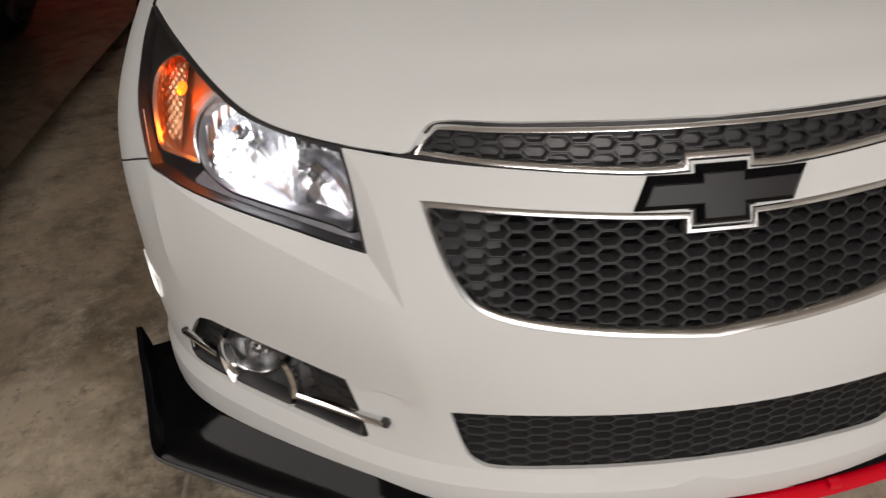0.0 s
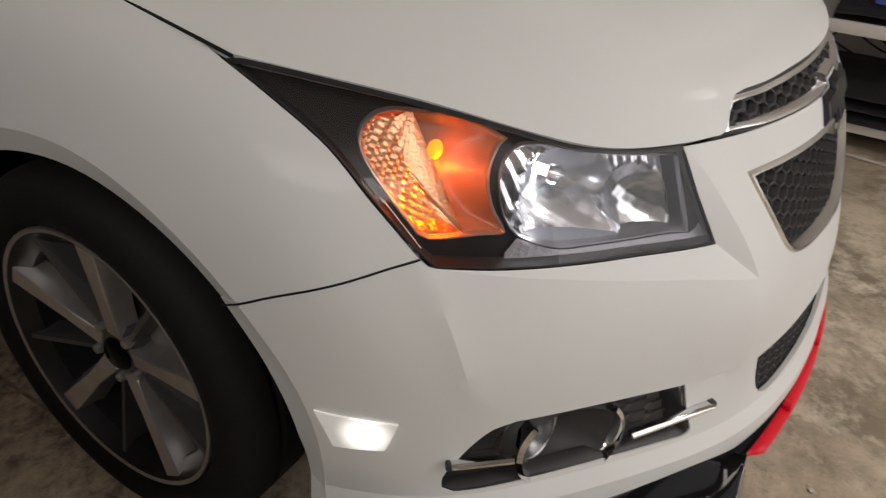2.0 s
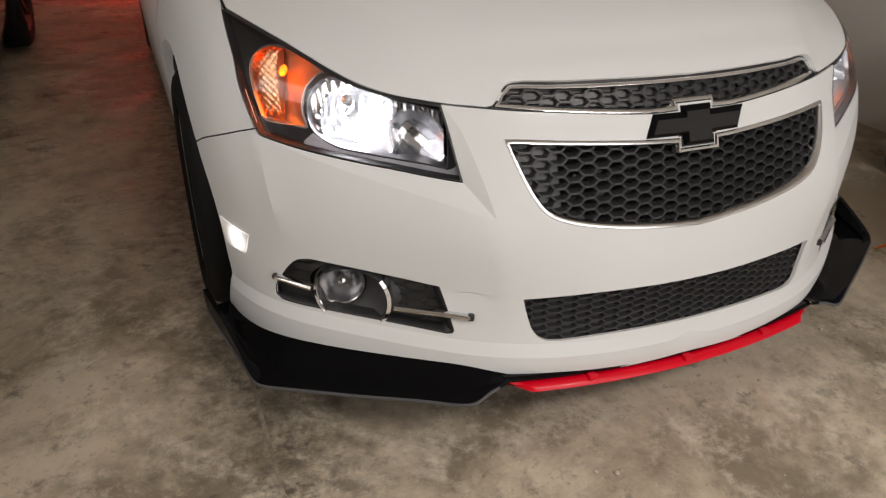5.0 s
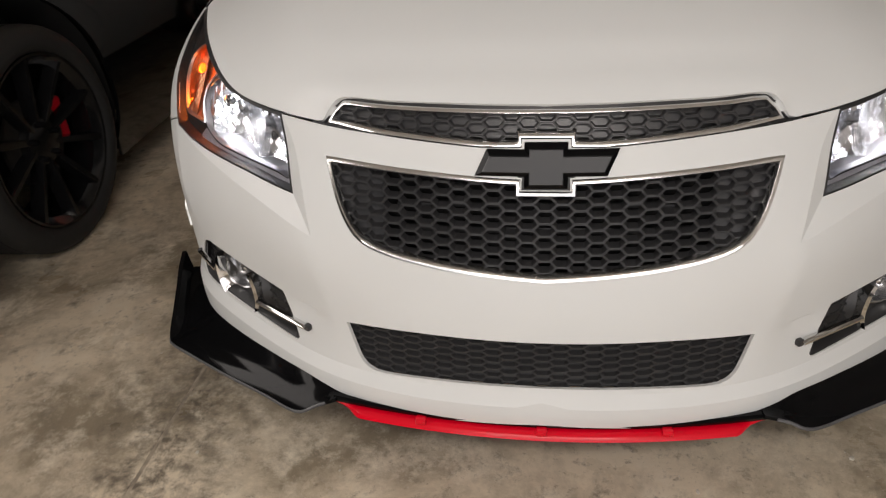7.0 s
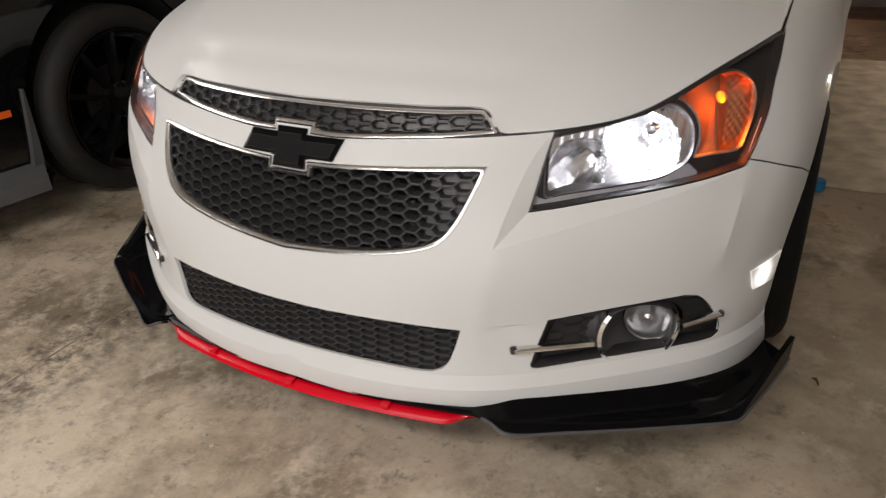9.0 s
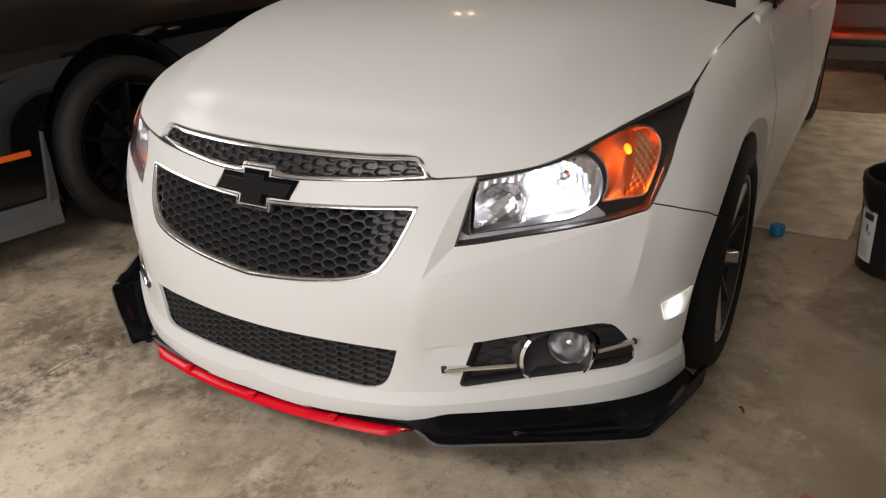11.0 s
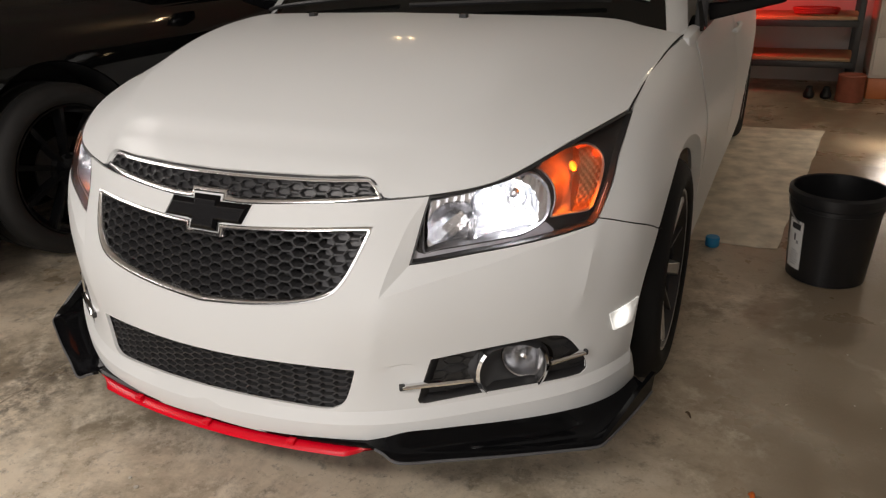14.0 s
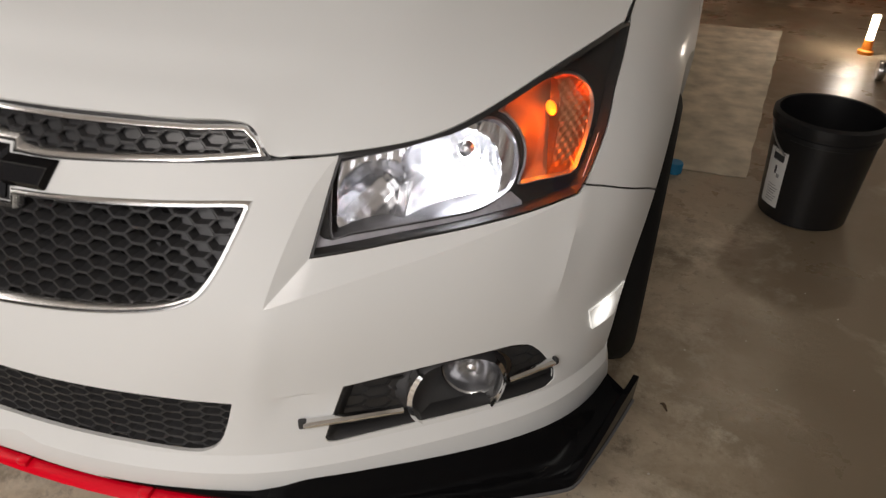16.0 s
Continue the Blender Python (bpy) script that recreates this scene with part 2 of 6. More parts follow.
# ---- the white car's skin: plan sections from its middle round to its side, by height ----
SECTIONS = {
    0.14: [(0, -.010), (.2, .003), (.4, .055), (.55, .13), (.68, .225), (.77, .338), (.818, .455), (.845, .60), (.852, .85), (.86, 1.6)],
    0.245: [(0, -.038), (.2, -.024), (.38, .026), (.53, .112), (.67, .218), (.775, .329), (.83, .45), (.858, .59), (.862, .85), (.866, 1.6)],
    0.20: [(0, -.038), (.2, -.024), (.38, .026), (.53, .112), (.67, .217), (.774, .328), (.828, .44), (.856, .585), (.860, .85), (.864, 1.6)],
    0.30: [(0, -.028), (.2, -.013), (.38, .036), (.53, .122), (.67, .228), (.775, .335), (.833, .443), (.863, .585), (.868, .85), (.871, 1.6)],
    0.36: [(0, -.025), (.2, -.010), (.38, .040), (.53, .125), (.67, .23), (.775, .335), (.835, .44), (.866, .58), (.872, .85), (.875, 1.6)],
    0.48: [(0, 0), (.2, .013), (.40, .048), (.54, .13), (.68, .235), (.785, .345), (.84, .45), (.872, .58), (.882, .85), (.885, 1.6)],
    0.57: [(0, .025), (.2, .038), (.40, .078), (.54, .155), (.68, .255), (.785, .365), (.84, .46), (.870, .58), (.885, .85), (.888, 1.6)],
    0.65: [(0, .055), (.2, .070), (.40, .125), (.54, .20), (.68, .29), (.775, .39), (.83, .48), (.862, .60), (.882, .85), (.885, 1.6)],
    0.72: [(0, .090), (.2, .108), (.40, .165), (.54, .235), (.67, .33), (.76, .43), (.81, .52), (.838, .62), (.865, .87), (.874, 1.6)],
    0.80: [(0, .16), (.2, .185), (.40, .25), (.54, .34), (.66, .46), (.725, .55), (.755, .60), (.780, .66), (.832, .90), (.858, 1.6)],
    0.88: [(0, .30), (.2, .33), (.40, .42), (.52, .54), (.60, .65), (.65, .74), (.685, .81), (.72, .88), (.785, 1.1), (.82, 1.6)],
}
R2 = 2 ** 0.5
PK = np.r_[np.linspace(-0.02, 1.3, 133), np.linspace(1.31, 3.6, 60)]
_rows = []
for _z, _xy in sorted(SECTIONS.items()):
    _xy = [(-_xy[1][0], _xy[1][1])] + _xy + [(_xy[-1][0] + 0.010, 2.4), (_xy[-1][0] + 0.014, 3.4), (_xy[-1][0] - 0.05, 4.35)]
    _rows.append(spline([(x + y) / R2 for x, y in _xy], [(y - x) / R2 for x, y in _xy])(PK))
_levels = spline(sorted(SECTIONS), _rows)


def facade(p, z):
    p = np.atleast_1d(np.asarray(p, float))
    z = np.broadcast_to(np.asarray(z, float), p.shape)
    r = _levels(z)
    k = np.clip(np.searchsorted(PK, p) - 1, 0, len(PK) - 2)
    i, t = np.arange(len(p)), (p - PK[k]) / (PK[k + 1] - PK[k])
    return r[i, k] * (1 - t) + r[i, k + 1] * t


_ZT = np.linspace(0.14, 0.88, 75)
_P0 = []
for _z in _ZT:
    _q = facade(PK, _z)
    _P0.append(np.interp(0.0, (PK - _q) / R2, PK))


def middle(z):
    return np.interp(z, _ZT, _P0)


# height of the step over the bumper's lower lip, along the skin
LEDGE = spline([0, .30, .40, .52, .70, .85, 1.02, 1.10, 2.6], [.2525, .2525, .2545, .258, .260, .2575, .250, .248, .248])
NOSE = spline([.27, .40, .522], [.309, .318, .330])
FOLD = [(.325, .3655), (.385, .3725), (.434, .3768)]
CORNER = spline([.14, .40, .45, .50, .57, .63, .88], [.742, .745, .751, .757, .766, .776, .78])


def skin(uz, inset=0.0):
    """The skin at u (along it from the middle) and height z; inset moves it in."""
    uz = np.asarray(uz, float)
    u, z = uz[:, 0], uz[:, 1]
    p = u + middle(z)
    q = facade(p, z) + inset
    # the upright edge where the nose turns into the side
    q = q - .0105 * np.clip((LEDGE(u) + .012 - z) / .024, 0, 1) * np.clip((1.12 - u) / .06, 0, 1)
    q = q - .0042 * np.clip(1 - np.abs(u - CORNER(z)) / .042, 0, 1) ** 1.6 * np.clip((z - .40) / .09, 0, 1) * np.clip((.66 - z) / .05, 0, 1)
    # the upright fold from the scoop's tip down to the lip
    q = q - .0038 * np.clip(1 - np.abs(u - NOSE(np.clip(z, .27, .522))) / .040, 0, 1) ** 1.4 * np.clip((z - .275) / .05, 0, 1) * np.clip((.53 - z) / .02, 0, 1)
    # the short fold that runs on inwards from the fog lamp's upper edge
    below = np.interp(u, [p[0] for p in FOLD], [p[1] for p in FOLD]) - z
    q = q + .0032 * np.clip(below / .004, 0, 1) * np.clip(1 - below / .035, 0, 1) * np.clip((u - .325) / .06, 0, 1) * np.clip((.446 - u) / .01, 0, 1)
    return np.c_[np.where(u < 1e-5, 0.0, (p - q) / R2), (p + q) / R2, z]


def u_of(z, x=None, y=None):
    """The u of the skin's point at height z with that x, or that y."""
    q = facade(PK, z)
    xs, ys = (PK - q) / R2, (PK + q) / R2
    if x is not None:
        k = int(np.argmax(xs[:150])) + 1
        return float(np.interp(x, xs[:k], PK[:k]) - middle(z))
    return float(np.interp(y, ys, PK) - middle(z))


def by_x(pts):
    return [(u_of(z, x=x), z) for x, z in pts]


def by_y(pts):
    return [(u_of(z, y=y), z) for y, z in pts]


_XT = np.linspace(0, 0.80, 81)
_ZX = np.linspace(0.15, 0.80, 66)
_YT = np.array([skin([(u_of(z, x=x), z) for x in _XT])[:, 1] for z in _ZX])


def front(xz, inset=0.0):
    """The skin's front over (x, z), both halves; inset moves it back."""
    xz = np.atleast_2d(np.asarray(xz, float))
    ax, z = np.abs(xz[:, 0]), xz[:, 1]
    fx, fz = np.clip(ax / 0.01, 0, 79.999), np.clip((z - 0.15) / 0.01, 0, 64.999)
    i, j = fx.astype(int), fz.astype(int)
    a, b = fx - i, fz - j
    y = (_YT[j, i] * (1 - a) + _YT[j, i + 1] * a) * (1 - b) + (_YT[j + 1, i] * (1 - a) + _YT[j + 1, i + 1] * a) * b
    return np.c_[xz[:, 0], y + inset, z]


# outlines of the nose, right half, as x and height
GRILLE_TOP = smooth_line([(.040, .639), (.096, .641), (.18, .645), (.27, .649), (.343, .652), (.377, .652)])
GRILLE_SIDE = smooth_line([(.377, .652), (.371, .628), (.356, .586), (.340, .554), (.318, .528), (.282, .5105), (.218, .4952), (.132, .4838), (0, .474)])
UPPER_LOW = smooth_line([(.039, .684), (.097, .683), (.18, .687), (.27, .692), (.340, .695), (.380, .697)])
UPPER_TOP = smooth_line([(.380, .697), (.366, .718), (.352, .7305), (.330, .7345), (.203, .736), (.097, .737), (0, .737)])
INTAKE_TOP = smooth_line([(0, .368), (.156, .369), (.259, .367), (.355, .361)])
INTAKE_LOW = smooth_line([(.355, .361), (.343, .314), (.332, .286), (.315, .273), (.288, .269), (.202, .273), (.099, .275), (0, .275)])
BADGE_BOX_LOW, BADGE_BOX_TOP = .6215, .6965
FOG = chain(smooth_line([(.497, .377), (.574, .386), (.648, .391), (.705, .392)]), smooth_line([(.705, .392), (.727, .384), (.742, .364), (.756, .335), (.768, .305), (.769, .285)]),
            smooth_line([(.769, .285), (.760, .277), (.690, .280), (.621, .281), (.55, .279), (.485, .274)]), [(.476, .276), (.472, .283), (.482, .326)])


# ---- the white car ----
car = thing("white_car", "white sedan with black honeycomb grilles, chrome trim and lit headlamps", "car")

ridge_low = smooth_line(by_x([(.407, .522), (.469, .5400), (.515, .5520), (.592, .5700), (.66, .5880), (.709, .6005), (.746, .611), (.766, .619)]))
ridge_up = smooth_line(by_x([(.407, .522), (.419, .573), (.432, .625), (.447, .668), (.468, .702)]))
lamp_low = smooth_line(by_x([(.461, .5755), (.513, .581), (.565, .588), (.617, .594), (.669, .601), (.719, .608), (.762, .616)]))
lamp_in = smooth_line(by_x([(.461, .5755), (.463, .62), (.465, .66), (.470, .702)]))
seam = smooth_line(by_x([(.770, .627), (.808, .608)]) + by_y([(.498, .573), (.556, .545), (.600, .530)]))
arch_low = smooth_line(by_y([(.600, .530), (.555, .462), (.527, .394), (.510, .328), (.498, .263), (.494, .175)]))
under = smooth_line(by_x([(0, .200), (.166, .195), (.28, .192), (.35, .197), (.447, .215), (.52, .216), (.637, .210), (.745, .199)]) + by_y([(.436, .178), (.494, .178)]))

half = chain(smooth_line([(0, .200), (0, .275)], .02), by_x(INTAKE_LOW[::-1]), by_x(INTAKE_TOP[::-1]), smooth_line([(0, .368), (0, .474)], .02), by_x(GRILLE_SIDE[::-1]), by_x(GRILLE_TOP[::-1]), by_x([(.040, BADGE_BOX_LOW), (0, BADGE_BOX_LOW)]),
             smooth_line([(0, BADGE_BOX_LOW), (0, BADGE_BOX_TOP)], .02), by_x([(0, BADGE_BOX_TOP), (.039, BADGE_BOX_TOP)]), by_x(UPPER_LOW), smooth_line([by_x([(.380, .697)])[0], by_x([(.468, .702)])[0]]),
             ridge_up[::-1], ridge_low, seam, arch_low, under[::-1])


def lamp_inset(uz):
    """How far the headlamp lies behind the skin: most at its lower inner corner."""
    uz = np.asarray(uz, float)
    u0, u1 = u_of(.5755, x=.461), u_of(.62, x=.765)
    return 0.0165 * np.clip(1 - (uz[:, 1] - .5755) / .127, 0, 1) * np.clip(1 - (uz[:, 0] - u0) / (u1 - u0), 0, 1)


def lamp_skin(uz, back=0.0):
    return skin(uz, lamp_inset(uz) + back)


def loft(a, b, fa, fb, n=40):
    """Faces between two lines on two surfaces."""
    def even(l):
        l = np.array(l)
        d = np.r_[0, np.cumsum(np.linalg.norm(np.diff(l, axis=0), axis=1))]
        t = np.linspace(0, d[-1], n)
        return np.c_[np.interp(t, d, l[:, 0]), np.interp(t, d, l[:, 1])]
    pa, pb = fa(even(a)), fb(even(b))
    return (np.vstack([pa, pb]).tolist(), [[k, k + 1, n + k + 1, n + k] for k in range(n - 1)])


ARCH_LOW, ARCH_LONG = .943, 1.09


def arch_point(radius, a):
    """A point of the front wheel arch, which is lower than round and longer to the rear."""
    return .856 + radius * math.cos(a) * (ARCH_LONG if math.cos(a) > 0 else 1), .306 + radius * ARCH_LOW * math.sin(a)



def arched(uz):
    """The skin with the chamfer that runs round the front wheel arch."""
    v = skin(uz)
    along = v[:, 1] - .856
    r = np.hypot(np.where(along > 0, along / ARCH_LONG, along), (v[:, 2] - .306) / ARCH_LOW)
    v[:, 0] -= .021 * np.clip((.392 - r) / .042, 0, 1)
    return v


flare_low = [(u, z) for u, z in by_y([arch_point(.392, a) for a in np.radians(np.arange(144, 194, 4))])]
flare_up = [(u, z) for u, z in by_y([arch_point(.392, a) for a in np.radians(np.arange(137, 5, -4))])]
scoop = [loft(ridge_low, lamp_low, skin, lamp_skin), loft(ridge_up[::-1], lamp_in[::-1], skin, lamp_skin)]
fog_hole = by_x(FOG)
ledge_end = u_of(.255, y=.470)
bumper = panel("bumper", [half, fog_hole], arched, WHITE, car, "white painted front bumper", h=0.02, depth=0.008, both=True, extra=scoop, lines=[flare_low] + [[(u, float(LEDGE(u)) + d) for u in np.arange(.02, ledge_end, .02)] for d in (.012, -.012)]
               + [[(float(CORNER(z)), float(z)) for z in np.arange(.425, .59, .015)]] + [[(float(NOSE(z)), float(z)) for z in np.arange(.378, .512, .012)]] + [smooth_line([(u, z + d) for u, z in FOLD[:-1]], .015) for d in (0, -.004)])
bumper.data.set_sharp_from_angle(angle=radians(16))

# fenders
lamp_out = smooth_line(by_x([(.769, .627)]) + by_y([(.385, .644), (.430, .690), (.484, .733), (.562, .770), (.634, .796)]))
arch = [arch_point(.35, a) for a in [math.radians(x) for x in range(138, -21, -4)]]
arch = [(y, z) for y, z in arch if z > .20]
fender = chain(seam[::-1][:0] + [by_y([(.603, .5335)])[0]], smooth_line(by_y(arch[1:]), 0.02), by_y([(1.235, .19), (1.29, .19)]), smooth_line(by_y([(1.29, .19), (1.30, .5), (1.31, .86)]), 0.02),
               smooth_line(by_y([(1.2, .880), (1.0, .866), (.817, .842), (.70, .817), (.636, .797)]), 0.02), lamp_out[::-1], seam)
for side in (False, True):
    panel("fender", [grow(fender, -0.002).tolist()], arched, WHITE, car, "white painted front fender", h=0.03, mirror=side, lines=[flare_up])
    door = chain(smooth_line(by_y([(1.31, .19), (1.32, .5), (1.33, .86)]), .03), smooth_line(by_y([(1.33, .86), (2.0, .87), (2.32, .875)]), .05), smooth_line(by_y([(2.32, .875), (2.32, .5), (2.32, .19)]), .05), smooth_line(by_y([(2.32, .19), (1.31, .19)]), .05))
    panel("front_door", [door], skin, WHITE, car, h=0.05, mirror=side)
    door = chain(smooth_line(by_y([(2.33, .19), (2.33, .5), (2.33, .875)]), .03), smooth_line(by_y([(2.33, .875), (3.2, .875), (4.2, .87)]), .05), smooth_line(by_y([(4.2, .87), (4.25, .5), (4.2, .3)]), .05),
                 smooth_line(by_y([(4.2, .3), (3.90, .28)]), .05), smooth_line(by_y([(3.541 + .35 * math.cos(math.radians(a)), .306 + .35 * math.sin(math.radians(a))) for a in range(0, 181, 6)]), .02), by_y([(3.19, .19)]), smooth_line(by_y([(3.1, .19), (2.33, .19)]), .05))
    panel("rear_side", [door], skin, WHITE, car, h=0.05, mirror=side)

# hood: from its front edge back to the windscreen
EDGE_X = [0, .1, .2, .30, .335, .348, .360, .372, .384, .40, .43, .468, .532, .587, .64, .692, .735, .772]
EDGE_Y = spline(EDGE_X, [.102, .107, .122, .145, .1575, .1605, .161, .1575, .1545, .1595, .1725, .1905, .226, .267, .335, .430, .530, .632])
EDGE_Z = spline(EDGE_X, [.745, .745, .744, .743, .7418, .7398, .7345, .721, .7035, .7000, .7018, .7046, .7120, .724, .746, .772, .788, .801])
BASE_Y = spline([0, .2, .385, .468, .587, .692, .772], [.102, .118, .158, .190, .275, .430, .632])
BASE_Z = spline([0, .2, .34, .468, .587, .692, .772], [.752, .750, .743, .736, .742, .774, .801])
REAR_Y = spline([0, .25, .5, .65, .772], [.965, .975, 1.05, 1.14, 1.23])
REAR_Z = spline([0, .25, .5, .65, .772], [.962, .958, .946, .925, .884])


def hood_at(xt):
    xt = np.asarray(xt, float)
    x, t = np.abs(xt[:, 0]), np.clip(xt[:, 1], 0, 1)
    y0, z0, y1, z1 = BASE_Y(x), BASE_Z(x), REAR_Y(x), REAR_Z(x)
    k = 2.4 - 1.0 * np.clip((x - .5) / .27, 0, 1)
    y, z = y0 + (y1 - y0) * t, z0 + (z1 - z0) * (1 - (1 - t) ** k)
    lip = np.clip(1 - t / (.05 + .12 * np.clip((x - .3) / .1, 0, 1)), 0, 1) ** (2 + 3 * np.exp(-((x - .37) / .05) ** 2))
    # the raised middle of the hood, with a soft edge all round
    side = np.clip((np.interp(t, [0, .1, .3, .6, 1], [.38, .43, .56, .64, .68]) - x) / .055, 0, 1)
    ahead = np.clip((t - .065) / .065, 0, 1)
    step = side * ahead
    z = z + .0072 * step * step * (3 - 2 * step)
    wide = 1 + np.interp(t, [0, .35, .8, 1], [0, 0, .022, .034]) * (x / .769) ** 4
    return np.c_[xt[:, 0] * wide, y + (EDGE_Y(x) - y0) * lip, z + (EDGE_Z(x) - z0) * lip]


hood_half = chain(smooth_line([(0, 0), (.345, 0)], .02), smooth_line([(.345, 0), (.385, 0)], .003), smooth_line([(.385, 0), (.769, 0)], .012), smooth_line([(.769, 0), (.769, 1)], .03), smooth_line([(.769, 1), (0, 1)], .03), smooth_line([(0, 1), (0, 0)], .025))
panel("hood", [hood_half], hood_at, WHITE, car, "white painted hood", h=0.022, both=True)

# dark shut lines between the panels
for side in (False, True):
    k = -1 if side else 1
    bm = bmesh.new()
    line = [p + np.array([.0035, .0, -.001]) for p in hood_at(np.array([(.769, t) for t in np.linspace(0, 1, 40)]))]
    tube(bm, [(k * p[0], p[1], p[2]) for p in line], .0023, 6)
    part("shut_line", bm, VOID, car)
    bm = bmesh.new()
    tube(bm, [(k * p[0], p[1], p[2]) for p in skin(seam[:-2], .0006)], .0012, 6)
    part("shut_line", bm, VOID, car)
    # body corner between hood, door and windscreen
    bm = bmesh.new()
    box(bm, .772, .826, 1.205, 1.47, .79, .886, .022)
    bmesh.ops.scale(bm, vec=(k, 1, 1), verts=bm.verts)
    bmesh.ops.recalc_face_normals(bm, faces=bm.faces)
    part("body_corner", bm, WHITE, car)


def mirror_pts(pts):
    return [(-x, *r) for x, *r in pts]


def closed(half_line):
    """A closed outline from its right half, which starts and ends on the middle."""
    return chain(half_line, mirror_pts(half_line)[::-1])


def ring(name, loop, profile, fn, mat, parent, label=""):
    """A trim strip round an outline; profile: (inwards, inset) steps across it."""
    verts, n = [], len(loop)
    for d, inset in profile:
        verts += fn(grow(loop, -d), inset).tolist()
    k = len(profile)
    faces = [[r * n + i, r * n + (i + 1) % n, (r + 1) * n + (i + 1) % n, (r + 1) * n + i] for r in range(k - 1) for i in range(n)]
    ob = link_mesh(name, verts, faces, mat, parent, label)
    bm = bmesh.new()
    bm.from_mesh(ob.data)
    bmesh.ops.recalc_face_normals(bm, faces=bm.faces)
    bm.to_mesh(ob.data)
    bm.free()
    ob.data.set_sharp_from_angle(angle=radians(45))
    return ob


GRILLE_LOOP = closed(chain([(0, BADGE_BOX_LOW), (.040, BADGE_BOX_LOW)], GRILLE_TOP, GRILLE_SIDE))
UPPER_LOOP = closed(chain([(0, BADGE_BOX_TOP), (.039, BADGE_BOX_TOP)], UPPER_LOW, UPPER_TOP))
INTAKE_LOOP = closed(chain(INTAKE_TOP, INTAKE_LOW))
STRIP = [(-.001, .008), (.0003, .0), (.0022, -.0035), (.0062, -.0035), (.0085, -.0005), (.0098, .014)]


def honeycomb(name, loop, a, b, h, wall, inset, deep, mat, parent, label, margin=0.6, shift=0.0):
    """Open honeycomb cells, each a six-sided frame with walls that run back."""
    verts, faces = [], []
    lp = np.array(loop)
    dx = a + b
    z0 = lp[:, 1].min() - h
    nx, nz = int(lp[:, 0].max() / dx) + 2, int((lp[:, 1].max() - z0) / h) + 2
    for i in range(-nx, nx + 1):
        for j in range(nz + 1):
            cx, cz = i * dx, z0 + (j + (i % 2) * 0.5) * h + shift
            if not inside(grow(loop, margin * h), [(cx, cz)])[0]:
                continue
            k = len(verts)
            six = np.array([(-a, 0), (-b, h / 2), (b, h / 2), (a, 0), (b, -h / 2), (-b, -h / 2)])
            small = six * np.array([1 - wall / a * 1.15, 1 - 2 * wall / h])
            for s, back in ((six, inset + .003), (six * .96, inset), (small, inset), (small * .93, inset + deep)):
                verts += front(s + (cx, cz), back).tolist()
            for r in range(3):
                faces += [[k + r * 6 + m, k + r * 6 + (m + 1) % 6, k + r * 6 + 6 + (m + 1) % 6, k + r * 6 + 6 + m] for m in range(6)]
    ob = link_mesh(name, verts, faces, mat, parent, label, smooth=False)
    ob["kind"] = "stuff"
    return ob


GRILLE_PLASTIC = material("grille_plastic", (0.044, 0.044, 0.046), 0.34, bump=0.1, scale=800, mottle=0.4, mottle_scale=25)
honeycomb("main_grille", GRILLE_LOOP, .0188, .0095, .0203, .0016, .012, .020, GRILLE_PLASTIC, car, "black honeycomb main grille")
honeycomb("upper_grille", UPPER_LOOP, .0188, .0095, .0190, .0017, .012, .009, GRILLE_PLASTIC, car, "black honeycomb upper grille", shift=.004)
honeycomb("lower_intake", INTAKE_LOOP, .0185, .0105, .0150, .0015, .011, .012, GRILLE_PLASTIC, car, "black honeycomb lower intake")


def flat_behind(name, loop, inset, mat, label="", h=.05):
    v, f = sheet([np.array(loop).tolist()], lambda p: front(p, inset), h)
    return link_mesh(name, v, [t[::-1] for t in f], mat, car, label)


# near-black sheet in place of the shaded space behind the main grille
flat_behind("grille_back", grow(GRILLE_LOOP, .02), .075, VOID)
flat_behind("upper_grille_back", grow(UPPER_LOOP, .008), .023, GRILLE_PLASTIC)
flat_behind("intake_back", grow(INTAKE_LOOP, .01), .023, GRILLE_PLASTIC)
for s in (1, -1):
    blank = [(s * x, z) for x, z in [(.275, .50), (.275, .665), (.40, .675), (.40, .50)]]
    flat_behind("grille_blank", blank, .026, GRILLE_PLASTIC)
ring("grille_surround", GRILLE_LOOP, [(d, i) for d, i in STRIP], front, CHROME, car, "polished chrome grille surround")


def sunk(p, inset=0.0):
    """The skin's front, lower towards both ends of the upper grille, where the hood stands over it."""
    return front(p, inset + .011 * np.clip((np.abs(np.atleast_2d(p)[:, 0]) - .29) / .07, 0, 1))


ring("upper_surround", UPPER_LOOP, [(d * .85, i + .0045) for d, i in STRIP], sunk, CHROME, car, "polished chrome upper grille surround")
ring("upper_gasket", grow(UPPER_LOOP, .004).tolist(), [(-.001, .012), (0, .004), (.004, .004), (.005, .014)], sunk, BLACK_PLASTIC, car)
# radiator bar seen through the cells
bm = bmesh.new()
for z0, z1 in ((.525, .537), (.575, .583)):
    box(bm, -.25, .25, .075, .09, z0, z1, .002)
part("radiator_bar", bm, GREY_PLASTIC, car)

